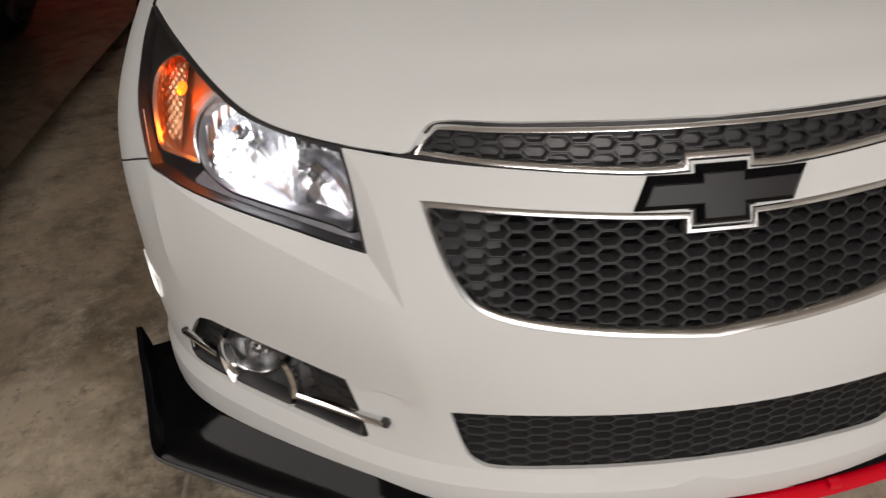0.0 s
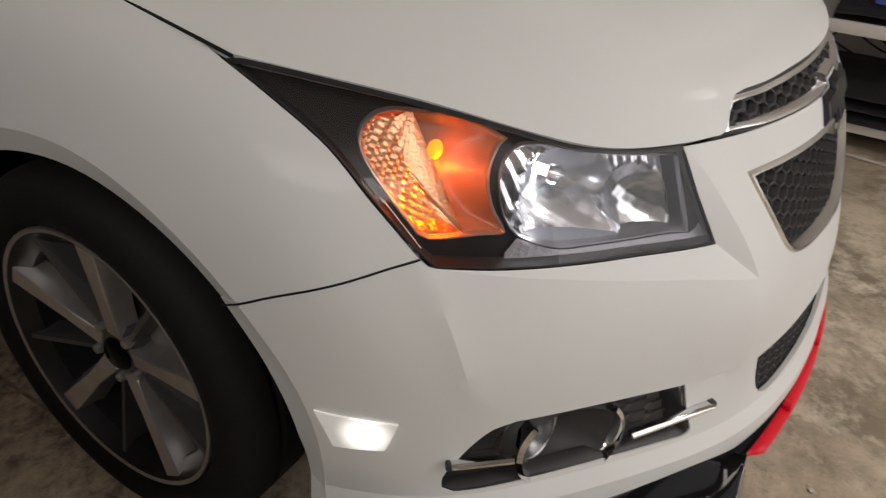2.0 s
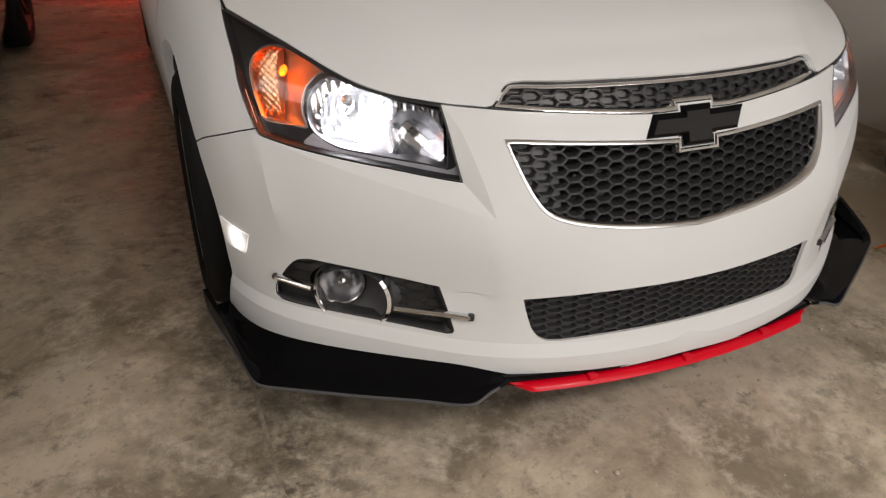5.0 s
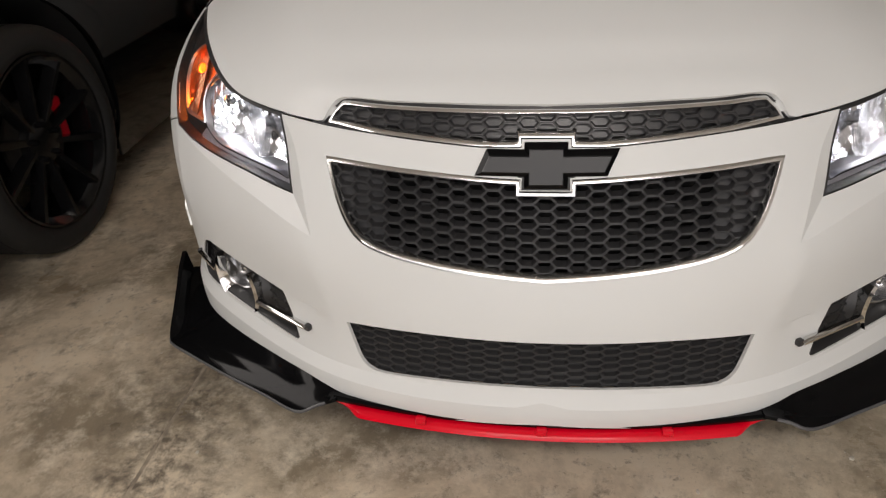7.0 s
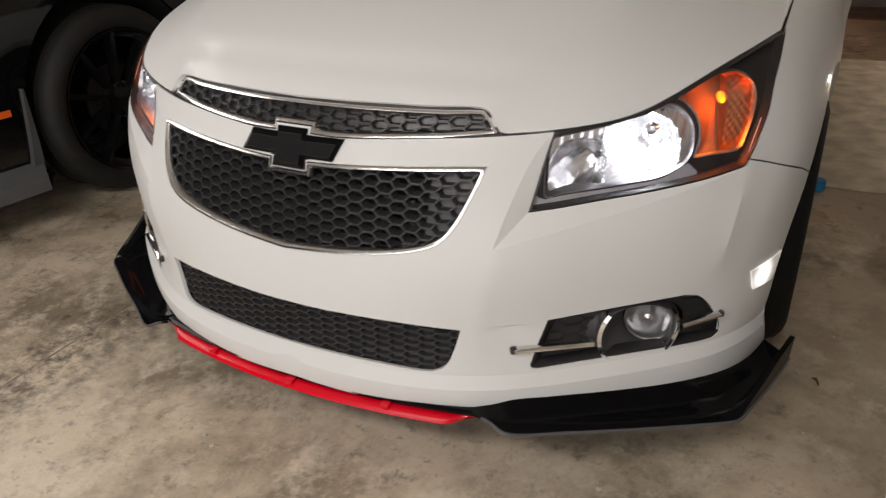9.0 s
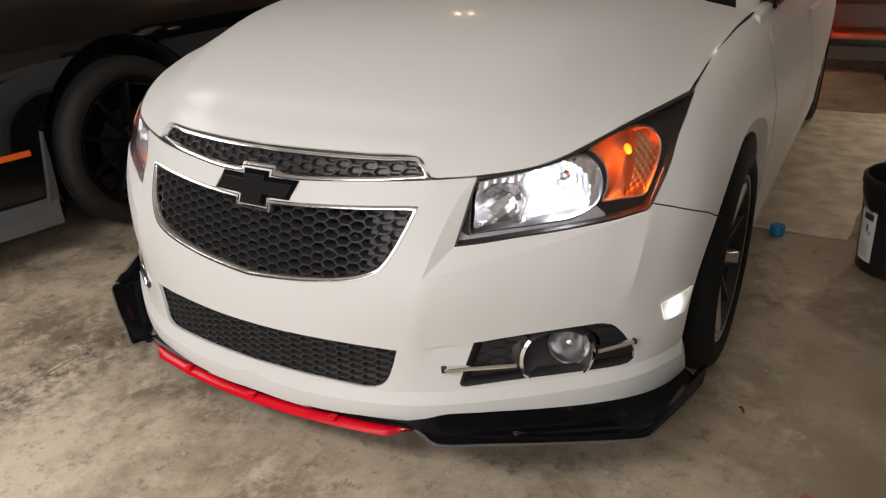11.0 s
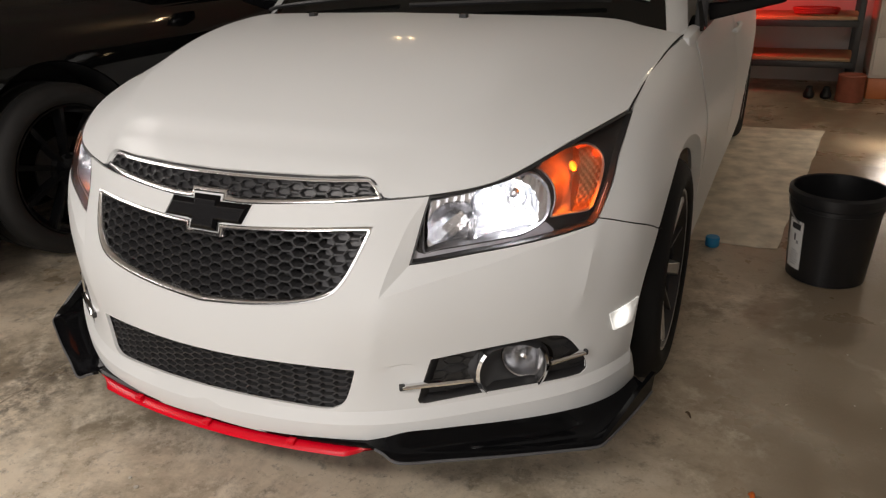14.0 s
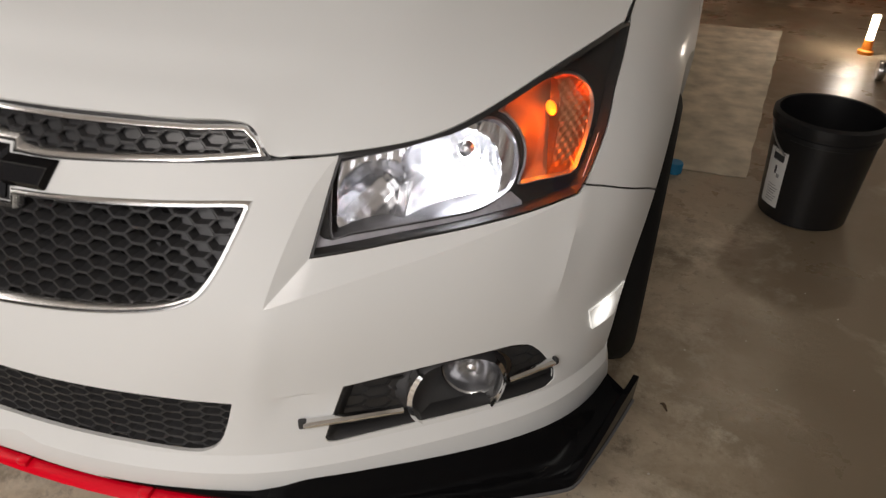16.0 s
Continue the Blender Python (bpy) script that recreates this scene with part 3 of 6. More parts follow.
# badge: a plain black bar with a block across it
def prism(bm, pts, y_front, y_back, bevel):
    lo = [Vector((x, y_back(x, z), z)) for x, z in pts]
    small = grow(pts, -bevel)
    a = [bm.verts.new(p) for p in lo]
    b = [bm.verts.new((x, y_front(x, z) + bevel * .8, z)) for x, z in pts]
    c = [bm.verts.new((x, y_front(x, z), z)) for x, z in small]
    n = len(pts)
    for r, t in ((a, b), (b, c)):
        for k in range(n):
            bm.faces.new((r[k], r[(k + 1) % n], t[(k + 1) % n], t[k]))
    bm.faces.new(c)


BADGE_BLACK = material("satin_black_badge", (0.012, 0.012, 0.013), 0.24, spec=0.6, bump=0.03, scale=60)
BADGE = [(-.114, .6440), (-.0345, .6440), (-.0345, .6268), (.0345, .6268), (.0345, .6440), (.096, .6440), (.115, .6825), (.0345, .6825), (.0345, .6928), (-.0345, .6928), (-.0345, .6825), (-.095, .6825)]


def badge_y(x, z):
    return .052 + (z - .64) * .48 + .36 * x * x


bm = bmesh.new()
prism(bm, BADGE, lambda x, z: badge_y(x, z) - .011, lambda x, z: badge_y(x, z) + .012, .007)
badge = part("badge", bm, BLACK_GLOSS, car, "plain gloss black badge", sharp=20)
bm = bmesh.new()
prism(bm, grow(BADGE, -.0075).tolist(), lambda x, z: badge_y(x, z) - .0125, lambda x, z: badge_y(x, z) - .004, .001)
part("badge_face", bm, BADGE_BLACK, badge, "satin black raised face", sharp=20)
bm = bmesh.new()
prism(bm, grow(BADGE, .004).tolist(), lambda x, z: badge_y(x, z) - .002, lambda x, z: badge_y(x, z) + .012, .001)
part("badge_plate", bm, BLACK_PLASTIC, badge, sharp=20)

# ---- fog lamps ----
LENS = bpy.data.materials.new("clear_lens")
LENS.use_nodes = True
_nt = LENS.node_tree
_nt.nodes.remove(_nt.nodes["Principled BSDF"])
_tr, _gl, _mx, _fr = (_nt.nodes.new(k) for k in ("ShaderNodeBsdfTransparent", "ShaderNodeBsdfGlossy", "ShaderNodeMixShader", "ShaderNodeFresnel"))
_tr.inputs[0].default_value = (0.93, 0.93, 0.94, 1)
_gl.inputs["Roughness"].default_value = 0.02
_fr.inputs[0].default_value = 1.45
_nt.links.new(_fr.outputs[0], _mx.inputs[0])
_nt.links.new(_tr.outputs[0], _mx.inputs[1])
_nt.links.new(_gl.outputs[0], _mx.inputs[2])
_nt.links.new(_mx.outputs[0], _nt.nodes["Material Output"].inputs[0])
REFLECTOR = material("lamp_reflector", (0.88, 0.89, 0.92), 0.22, metal=1.0, bump=0.15, scale=70)
FOG_METAL = material("fog_reflector_metal", (0.45, 0.45, 0.46), 0.24, metal=0.9, bump=0.1, scale=70)
BRIGHT = material("bright_chrome", (0.78, 0.78, 0.78), 0.1, metal=1.0, mottle=0.3, mottle_scale=60, dark=0.85)
CUP = material("grained_grey_plastic", (0.06, 0.06, 0.062), 0.5, bump=0.15, scale=700, mottle=0.4, mottle_scale=40)
BULB = glowing("white_bulb", (1.0, 0.97, 0.95), 30)
AMBER_BULB = glowing("amber_bulb", (1.0, 0.20, 0.01), 2.6)


def mirrored(ob):
    """Turns a part's mesh over to the car's other side."""
    bm = bmesh.new()
    bm.from_mesh(ob.data)
    bmesh.ops.scale(bm, vec=(-1, 1, 1), verts=bm.verts)
    bmesh.ops.reverse_faces(bm, faces=bm.faces)
    bm.to_mesh(ob.data)
    bm.free()
    return ob


def both_sides(build):
    for left in (False, True):
        for ob in build(left):
            if left:
                mirrored(ob)


def fog_lamp(left):
    out = []
    v, f = sheet([grow(FOG, .004).tolist(), [(.639 + .064 * math.cos(a), .325 + .0535 * math.sin(a)) for a in np.linspace(0, 2 * math.pi, 41)[:-1]]], lambda p: front(p, .030), .02)
    pan = link_mesh("fog_bezel", v, [t[::-1] for t in f], GREY_PLASTIC, car, "black plastic fog lamp bezel")
    out.append(pan)
    out.append(ring("bezel_rim", FOG, [(-.002, .004), (.0005, .003), (.004, .006), (.008, .031)], front, BLACK_PLASTIC, pan))
    axis = Vector((math.sin(radians(38)), -math.cos(radians(38)), 0.0))
    c = Vector((.640, .203, .324))
    m = Matrix.Translation(c) @ axis.to_track_quat("Z", "Y").to_matrix().to_4x4()
    lm = Matrix.Translation(Vector((.645, .256, .3265))) @ Vector((.2, -1, .08)).to_track_quat("Z", "Y").to_matrix().to_4x4()
    bm = bmesh.new()
    turn = [2 * math.pi * k / 48 for k in range(48)]
    mouth = [m @ Vector((.0775 * math.cos(a), .0545 * math.sin(a), -.010)) for a in turn]
    seat = [lm @ Vector((.048 * math.cos(a), .048 * math.sin(a), .002)) for a in turn]
    flange = [m @ Vector((.094 * math.cos(a), .064 * math.sin(a), -.030)) for a in turn]
    rows = [[bm.verts.new(p) for p in flange]] + [[bm.verts.new(p.lerp(q, t)) for p, q in zip(mouth, seat)] for t in (0, .06, .35, .7, .95, 1)]
    for a, b in zip(rows, rows[1:]):
        for k in range(48):
            bm.faces.new((a[k], a[(k + 1) % 48], b[(k + 1) % 48], b[k]))
    out.append(part("fog_cup", bm, CUP, pan, "dark plastic cup round the lens"))
    for mid in (0, math.pi):
        bm = bmesh.new()
        arc = [mid + (k / 20 - .5) * 1.36 for k in range(21)]
        rows = []
        for a in arc:
            taper = 1 - .55 * abs((a - mid) / .68) ** 2
            d = Vector((math.cos(a), math.sin(a), 0))
            rows.append([bm.verts.new(m @ (d * r + Vector((0, 0, z)))) for r, z in ((.066, -.040 * taper), (.0705, -.002), (.0745, .004), (.0795 + .002 * taper, .0), (.080, -.02))])
        for a, b in zip(rows, rows[1:]):
            for k in range(4):
                bm.faces.new((a[k], a[k + 1], b[k + 1], b[k]))
        out.append(part("fog_ring", bm, BRIGHT, pan, "chrome half ring"))
    bm = bmesh.new()
    lathe(bm, [(.0001, -.035), (.02, -.03), (.034, -.012), (.042, .004), (.045, .006), (.047, .0)], 40, lm)
    out.append(part("fog_reflector", bm, FOG_METAL, pan))
    bm = bmesh.new()
    lathe(bm, [(.0001, .014), (.02, .0125), (.034, .0085), (.0425, .003)], 40, lm)
    lens = part("fog_lens", bm, LENS, pan, "clear round fog lamp lens")
    lens.visible_shadow = False
    out.append(lens)
    bm = bmesh.new()
    lathe(bm, [(.0001, .001), (.008, -.002), (.009, -.02), (.006, -.032)], 16, lm)
    out.append(part("fog_bulb_cap", bm, CHROME, pan))

    def bar(p0, p1, tip):
        bm = bmesh.new()
        p0, p1 = Vector(p0), Vector(p1)
        d = (p1 - p0).normalized()
        up = Vector((0, 0, 1))
        outw = d.cross(up).normalized()
        outw = outw if outw.y < 0 else -outw
        rows = []
        for t, w in ((0, .5), (.06, 1), (.9, 1), (1, 1)):
            c0 = p0.lerp(p1, t)
            rows.append([bm.verts.new(c0 + up * a * w + outw * b) for a, b in ((-.0055, -.004), (-.0055, .004), (-.002, .0075), (.002, .0075), (.0055, .004), (.0055, -.004))])
        for a, b in zip(rows, rows[1:]):
            for k in range(6):
                bm.faces.new((a[k], a[(k + 1) % 6], b[(k + 1) % 6], b[k]))
        bm.faces.new(rows[0])
        bm.faces.new(rows[-1])
        return part("fog_bar", bm, BRIGHT, pan, "slim chrome bar")
    out.append(bar((.447, .064, .3195), (.572, .145, .3195), 1))
    out.append(bar((.766, .317, .3315), (.706, .258, .325), 1))
    bm = bmesh.new()
    box(bm, -.004, .009, -.0065, .0065, -.0065, .0065, .003, Matrix.Translation((.443, .065, .3185)) @ Matrix.Rotation(radians(33), 4, "Z"))
    out.append(part("bar_tip", bm, GREY_PLASTIC, pan))
    bm = bmesh.new()
    box(bm, -.004, .004, -.006, .006, -.006, .006, .003, Matrix.Translation((.768, .319, .3315)) @ Matrix.Rotation(radians(50), 4, "Z"))
    out.append(part("bar_tip", bm, GREY_PLASTIC, pan))
    hc = honeycomb("bezel_texture", [p for p in grow(FOG, -.006).tolist()], .020, .011, .021, .0018, .0265, .003, GREY_PLASTIC, pan, "", margin=-.3)
    k = [i for i, w in enumerate(hc.data.vertices) if w.co.x < 0 or (w.co.xz - Vector((.64, .327))).length < .062]
    bm = bmesh.new()
    bm.from_mesh(hc.data)
    bm.verts.ensure_lookup_table()
    bmesh.ops.delete(bm, geom=[bm.verts[i] for i in k], context="VERTS")
    bm.to_mesh(hc.data)
    bm.free()
    out.append(hc)
    return out


both_sides(fog_lamp)

# ---- headlamps ----
lamp_top = smooth_line(by_x([(.470, .702), (.525, .7085), (.575, .718), (.604, .725), (.64, .742), (.678, .761), (.709, .775), (.740, .787), (.766, .796)]))
lamp_outline = chain(lamp_in, lamp_top, smooth_line(by_y([(.632, .794), (.562, .769), (.484, .732), (.430, .690), (.385, .644)]) + by_x([(.765, .622)])), lamp_low[::-1])
lamp_outline = grow(lamp_outline, -.002).tolist()
MAIN = by_x([(.471, .687), (.50, .693), (.552, .703), (.602, .7165), (.631, .726), (.656, .7235), (.682, .700), (.6945, .664), (.689, .633), (.657, .6125), (.615, .606), (.56, .600), (.51, .595), (.489, .5905), (.480, .62), (.474, .655)])
TURN = by_x([(.654, .731), (.670, .7505), (.690, .757), (.724, .760), (.752, .746), (.769, .724), (.773, .690), (.768, .655), (.760, .638), (.72, .638), (.697, .638), (.6995, .660), (.697, .682), (.686, .705), (.665, .7255)])
MAIN, TURN = grow(MAIN, -.001).tolist(), grow(TURN, -.001).tolist()
MAIN, TURN = [tuple(q) for q in MAIN], [tuple(q) for q in TURN]
MAIN, TURN = chain(smooth_line(MAIN + MAIN[:1], .008)), chain(smooth_line(TURN + TURN[:1], .008))
HIGH_C = by_x([(.512, .640)])[0]


def cut(loop, u0, side):
    """The part of a loop on one side of an upright line."""
    res = []
    for a, b in zip(loop, list(loop[1:]) + [loop[0]]):
        if (a[0] - u0) * side >= 0:
            res.append(tuple(a))
        if (a[0] - u0) * (b[0] - u0) < 0:
            t = (u0 - a[0]) / (b[0] - a[0])
            res.append((u0, a[1] + t * (b[1] - a[1])))
    return res


TURN_SPLIT = by_x([(.726, .70)])[0][0]


def reflector(uz):
    """Two bowls that open straight ahead, set back behind the bezel's opening."""
    v = lamp_skin(uz, .022)
    t1 = .340 - ((v[:, 0] - .612) ** 2 + (v[:, 2] - .664) ** 2) / .075
    t2 = .258 - ((v[:, 0] - .522) ** 2 + (v[:, 2] - .646) ** 2) / .075
    flutes = .0011 * np.sin(v[:, 0] * 420) * (v[:, 2] > .660)
    inner = np.clip((.60 - v[:, 0]) / .10, 0, 1)
    v[:, 1] += np.clip(np.maximum(t1, t2) - v[:, 1], .004 + .018 * inner, .085) + flutes + .0009 * np.sin(v[:, 0] * 300) * np.sin(v[:, 2] * 300) * (v[:, 2] < .655)
    return v


def turn_bowl(uz):
    v = lamp_skin(uz, .021)
    rim = np.clip(edge_distance(TURN, np.asarray(uz, float)) / .012, 0, 1) ** .6
    facets = .0017 * np.sin(v[:, 2] * 520 + 40 * v[:, 0]) * np.sin(v[:, 0] * 560) * (np.asarray(uz, float)[:, 0] * np.sign(TURN_SPLIT - HIGH_C[0]) > TURN_SPLIT * np.sign(TURN_SPLIT - HIGH_C[0]))
    v[:, 1] += (.010 + .036 * np.clip(1 - ((v[:, 0] - .712) ** 2 + (v[:, 2] - .702) ** 2) / .0042, 0, 1) + facets) * rim
    return v


def headlamp(left):
    out = []
    lens = panel("headlamp", [lamp_outline], lambda uz: lamp_skin(uz, .001), LENS, car, "clear headlamp lens, lit low beam and amber indicator", h=.02, depth=0)
    lens.visible_shadow = False
    out.append(lens)
    out.append(panel("lamp_housing", [lamp_outline, MAIN, TURN], lambda uz: lamp_skin(uz, .020), LAMP_BLACK, lens, "black lamp housing", h=.02, depth=0))
    out.append(ring("bezel_wall", MAIN, [(0, .018), (0, .030), (-.002, .075)], lamp_skin, SMOKED, lens, "dark reflecting wall round the main reflector"))
    out.append(ring("lamp_edge", lamp_outline, [(-.003, .004), (.0, -.0005), (.0018, -.0005), (.003, .006), (.003, .021)], lamp_skin, BLACK_PLASTIC, lens))
    out.append(panel("main_reflector", [MAIN], reflector, REFLECTOR, lens, "bright lit chrome reflector", h=.0045, depth=0))
    far_side = 1 if TURN_SPLIT > HIGH_C[0] else -1
    out.append(panel("indicator_reflector", [cut(TURN, TURN_SPLIT, far_side)], turn_bowl, TURN_MAT, lens, "amber lit faceted indicator reflector", h=.0028, depth=0))
    out.append(panel("indicator_wall", [cut(TURN, TURN_SPLIT, -far_side)], turn_bowl, TURN_WALL, lens, "smooth brown indicator wall lit amber", h=.004, depth=0))
    out.append(ring("indicator_trim", TURN, [(-.0015, .021), (0, .017), (.0016, .017), (.003, .024)], lamp_skin, SILVER, lens))
    out.append(ring("main_trim", MAIN, [(-.0015, .021), (0, .017), (.0012, .017), (.003, .026)], lamp_skin, SMOKED, lens))
    c = Vector((.610, .297, .690))
    m = Matrix.Translation(c) @ Vector((.1, -1, 0)).to_track_quat("Z", "Y").to_matrix().to_4x4()
    bm = bmesh.new()
    lathe(bm, [(.0001, .016), (.008, .014), (.0125, .006), (.0125, .0)], 20, m)
    out.append(part("bulb_shield", bm, CHROME, lens))
    bm = bmesh.new()
    lathe(bm, [(.0001, .002), (.006, .0), (.006, -.022), (.0001, -.024)], 16, m)
    out.append(part("bulb", bm, BULB, lens))
    c = Vector((.704, .398, .725))
    bm = bmesh.new()
    bmesh.ops.create_uvsphere(bm, u_segments=16, v_segments=10, radius=.0075, matrix=Matrix.Translation(c) @ Matrix.Rotation(radians(-25), 4, "Y") @ Matrix.Diagonal((1, 1.2, 1.5, 1)))
    out.append(part("indicator_bulb", bm, AMBER_BULB, lens))
    low = chain(smooth_line(by_x([(.470, .600), (.478, .593), (.489, .5897), (.51, .5942), (.56, .5992), (.615, .6052), (.656, .6115), (.689, .632)])), smooth_line(by_x([(.689, .632), (.706, .611), (.669, .6045), (.617, .5975), (.565, .5915), (.513, .5845), (.466, .579)])))
    out.append(panel("lower_bezel", [low], lambda uz: lamp_skin(uz, .016), BEZEL, lens, "smoked lower lamp bezel", h=.012, depth=0))
    # floor of the lamp between the reflector and the lens
    line = [(u, z + .0042) for u, z in lamp_low[2:len(lamp_low) * 6 // 10]]
    v, f = loft(line, line, lambda p: lamp_skin(p, .003), lambda p: lamp_skin(p, .021), 60)
    out.append(link_mesh("lamp_floor", v, f, BEZEL, lens, "grey reflecting lamp floor"))
    # upright ribs moulded into the lens before the indicator
    for k in range(3):
        bm = bmesh.new()
        top, foot = np.array(by_y([(.432 - .007 * k, .688)])[0]), np.array(by_y([(.386 - .007 * k, .637)])[0])
        tube(bm, lamp_skin(np.array([top + (foot - top) * t for t in np.linspace(0, 1, 10)]), .004).tolist(), .0007, 6)
        out.append(part("lens_rib", bm, RIB, lens))
    # vertical flutes moulded on the reflector's inner end
    bm = bmesh.new()
    for k in range(5):
        uz = np.array([(HIGH_C[0] + .040 + .004 * k, z) for z in np.linspace(.596, .640, 8)])
        tube(bm, (reflector(uz) - np.array([0, .002, 0])).tolist(), .0014, 6)
    out.append(part("flute", bm, REFLECTOR, lens))
    return out


RIB = material("pale_lens_rib", (0.75, 0.75, 0.75), 0.2)
SMOKED = material("smoked_chrome", (0.34, 0.34, 0.36), 0.28, metal=0.85, mottle=0.4, mottle_scale=40)
BEZEL = material("smoked_bezel", (0.50, 0.495, 0.53), 0.3, metal=0.5, bump=0.8, scale=160, mottle=0.5, mottle_scale=60)
LAMP_BLACK = material("lamp_housing_black", (0.015, 0.014, 0.0135), 0.42, mottle=0.4, mottle_scale=30)
TURN_MAT = material("indicator_reflector", (0.82, 0.46, 0.26), 0.3, metal=1.0, bump=0.4, scale=230)
TURN_WALL = material("indicator_wall", (0.36, 0.17, 0.09), 0.32, bump=0.1, scale=120, mottle=0.5, mottle_scale=40)
both_sides(headlamp)


for s in (1, -1):
    lamp_point("low_beam", (s * .604, .300, .648), 0.15, (.95, .965, 1), .008)
    lamp_point("indicator", (s * .714, .384, .714), 0.2, (1, .17, .006), .006)

# ---- side markers: a lens that glows most before its bulb ----
MARKER = material("marker_lens", (0.8, 0.8, 0.78), 0.25, bump=0.2, scale=500)
_nt = MARKER.node_tree
_tc, _ab, _ds, _mr = (_nt.nodes.new(k) for k in ("ShaderNodeTexCoord", "ShaderNodeVectorMath", "ShaderNodeVectorMath", "ShaderNodeMapRange"))
_ab.operation, _ds.operation = "ABSOLUTE", "DISTANCE"
_ds.inputs[1].default_value = tuple(skin(by_y([(.410, .383)]), -.004)[0])
_mr.interpolation_type = "SMOOTHSTEP"
_mr.inputs[1].default_value, _mr.inputs[2].default_value, _mr.inputs[3].default_value, _mr.inputs[4].default_value = .008, .042, 1.5, .22
_nt.links.new(_tc.outputs["Object"], _ab.inputs[0])
_nt.links.new(_ab.outputs[0], _ds.inputs[0])
_nt.links.new(_ds.outputs["Value"], _mr.inputs[0])
_b = _nt.nodes["Principled BSDF"]
_b.inputs["Emission Color"].default_value = (1, .97, .9, 1)
_nt.links.new(_mr.outputs[0], _b.inputs["Emission Strength"])


def marker(left):
    o = by_y([(.470, .411), (.374, .404), (.389, .3585), (.449, .3555)])
    loop = chain(*[smooth_line([o[k], o[(k + 1) % 4]], .006) for k in range(4)])
    return [panel("side_marker", [loop], lambda uz: skin(uz, -.004), MARKER, car, "lit clear side marker lamp", h=.01, depth=.006)]


both_sides(marker)


# ---- splitter under the bumper ----
def strip_loft(bm, lines):
    """Faces between lines of equal length."""
    rows = [[bm.verts.new(p) for p in l] for l in lines]
    for a, b in zip(rows, rows[1:]):
        for k in range(len(a) - 1):
            bm.faces.new((a[k], a[k + 1], b[k + 1], b[k]))


def even_line(pts, n):
    l = np.array(smooth_line(pts, .01))
    d = np.r_[0, np.cumsum(np.linalg.norm(np.diff(l, axis=0), axis=1))]
    t = np.linspace(0, d[-1], n)
    return np.c_[[np.interp(t, d, l[:, k]) for k in range(3)]].T


OUTER_LEFT = [(.389, -.004, .203), (.43, -.006, .188), (.473, -.005, .170), (.56, .045, .167), (.66, .101, .163), (.76, .162, .158), (.825, .203, .155), (.842, .225, .155), (.855, .275, .161), (.871, .34, .173), (.888, .40, .185), (.901, .455, .197)]
OUTER_RIGHT = [(.389, -.004, .208), (.43, -.008, .202), (.47, -.012, .192), (.56, .038, .189), (.66, .096, .186), (.76, .156, .184), (.822, .195, .183), (.838, .212, .183), (.852, .25, .186), (.871, .31, .189), (.888, .37, .194), (.901, .42, .199)]
# lighter grey that puts the rim's highlight line into the colour
EDGE_GREY = material("scuffed_edge_plastic", (0.10, 0.10, 0.105), 0.35, bump=0.1, scale=300, mottle=0.6, mottle_scale=25)
N = 70
for s, outer in ((-1, OUTER_LEFT), (1, OUTER_RIGHT)):
    o = even_line(outer, N)
    root = [(.389, .200), (.447, .222), (.52, .220), (.60, .214), (.68, .207), (.745, .20)]
    i3 = front(root, .012).tolist() + skin(by_y([(.39, .185), (.436, .18), (.47, .18), (.50, .18)]), .010).tolist()
    i = even_line([tuple(p) for p in i3], N)
    t = np.linspace(0, 1, N)[:, None]
    hollow = np.sin(t * math.pi) ** .7
    crease = i * .62 + o * .38 + np.array([0, 0, -.010]) * hollow
    roll = i * .86 + o * .14 + np.array([0, -.004, .003]) * hollow
    face = i * .30 + o * .70 + np.array([0, 0, -.005]) * hollow
    lip = o + np.array([0, 0, -.007])
    back = o * .8 + i * .2 + np.array([0, 0, -.012])
    bm = bmesh.new()
    flip = np.array([s, 1, 1])
    strip_loft(bm, [(x * flip).tolist() for x in (i, roll, crease, face, o * .95 + face * .05 + np.array([0, 0, .001]), o, lip, back)])
    part("splitter", bm, BLACK_GLOSS, car, "gloss black splitter wing under the bumper", sharp=50)
    bm = bmesh.new()
    tube(bm, ((o + np.array([0, .0, -.003])) * flip)[2:].tolist(), .0034, 8)
    part("rolled_edge", bm, EDGE_GREY, car)
    # upright end plate
    e = o[-24:] * flip
    bm = bmesh.new()
    tt = np.linspace(0, 1, 24)[:, None]
    top = e + np.array([s * .003, .004, .0]) + np.array([0, .012, .040]) * np.clip(tt * 1.5, 0, 1) ** .8
    inner = top - np.array([s * .010, -.002, .0])
    low = e - np.array([s * .022, -.006, -.004])
    strip_loft(bm, [x.tolist() for x in (e, top, inner, low)])
    part("end_plate", bm, BLACK_GLOSS, car, sharp=30)

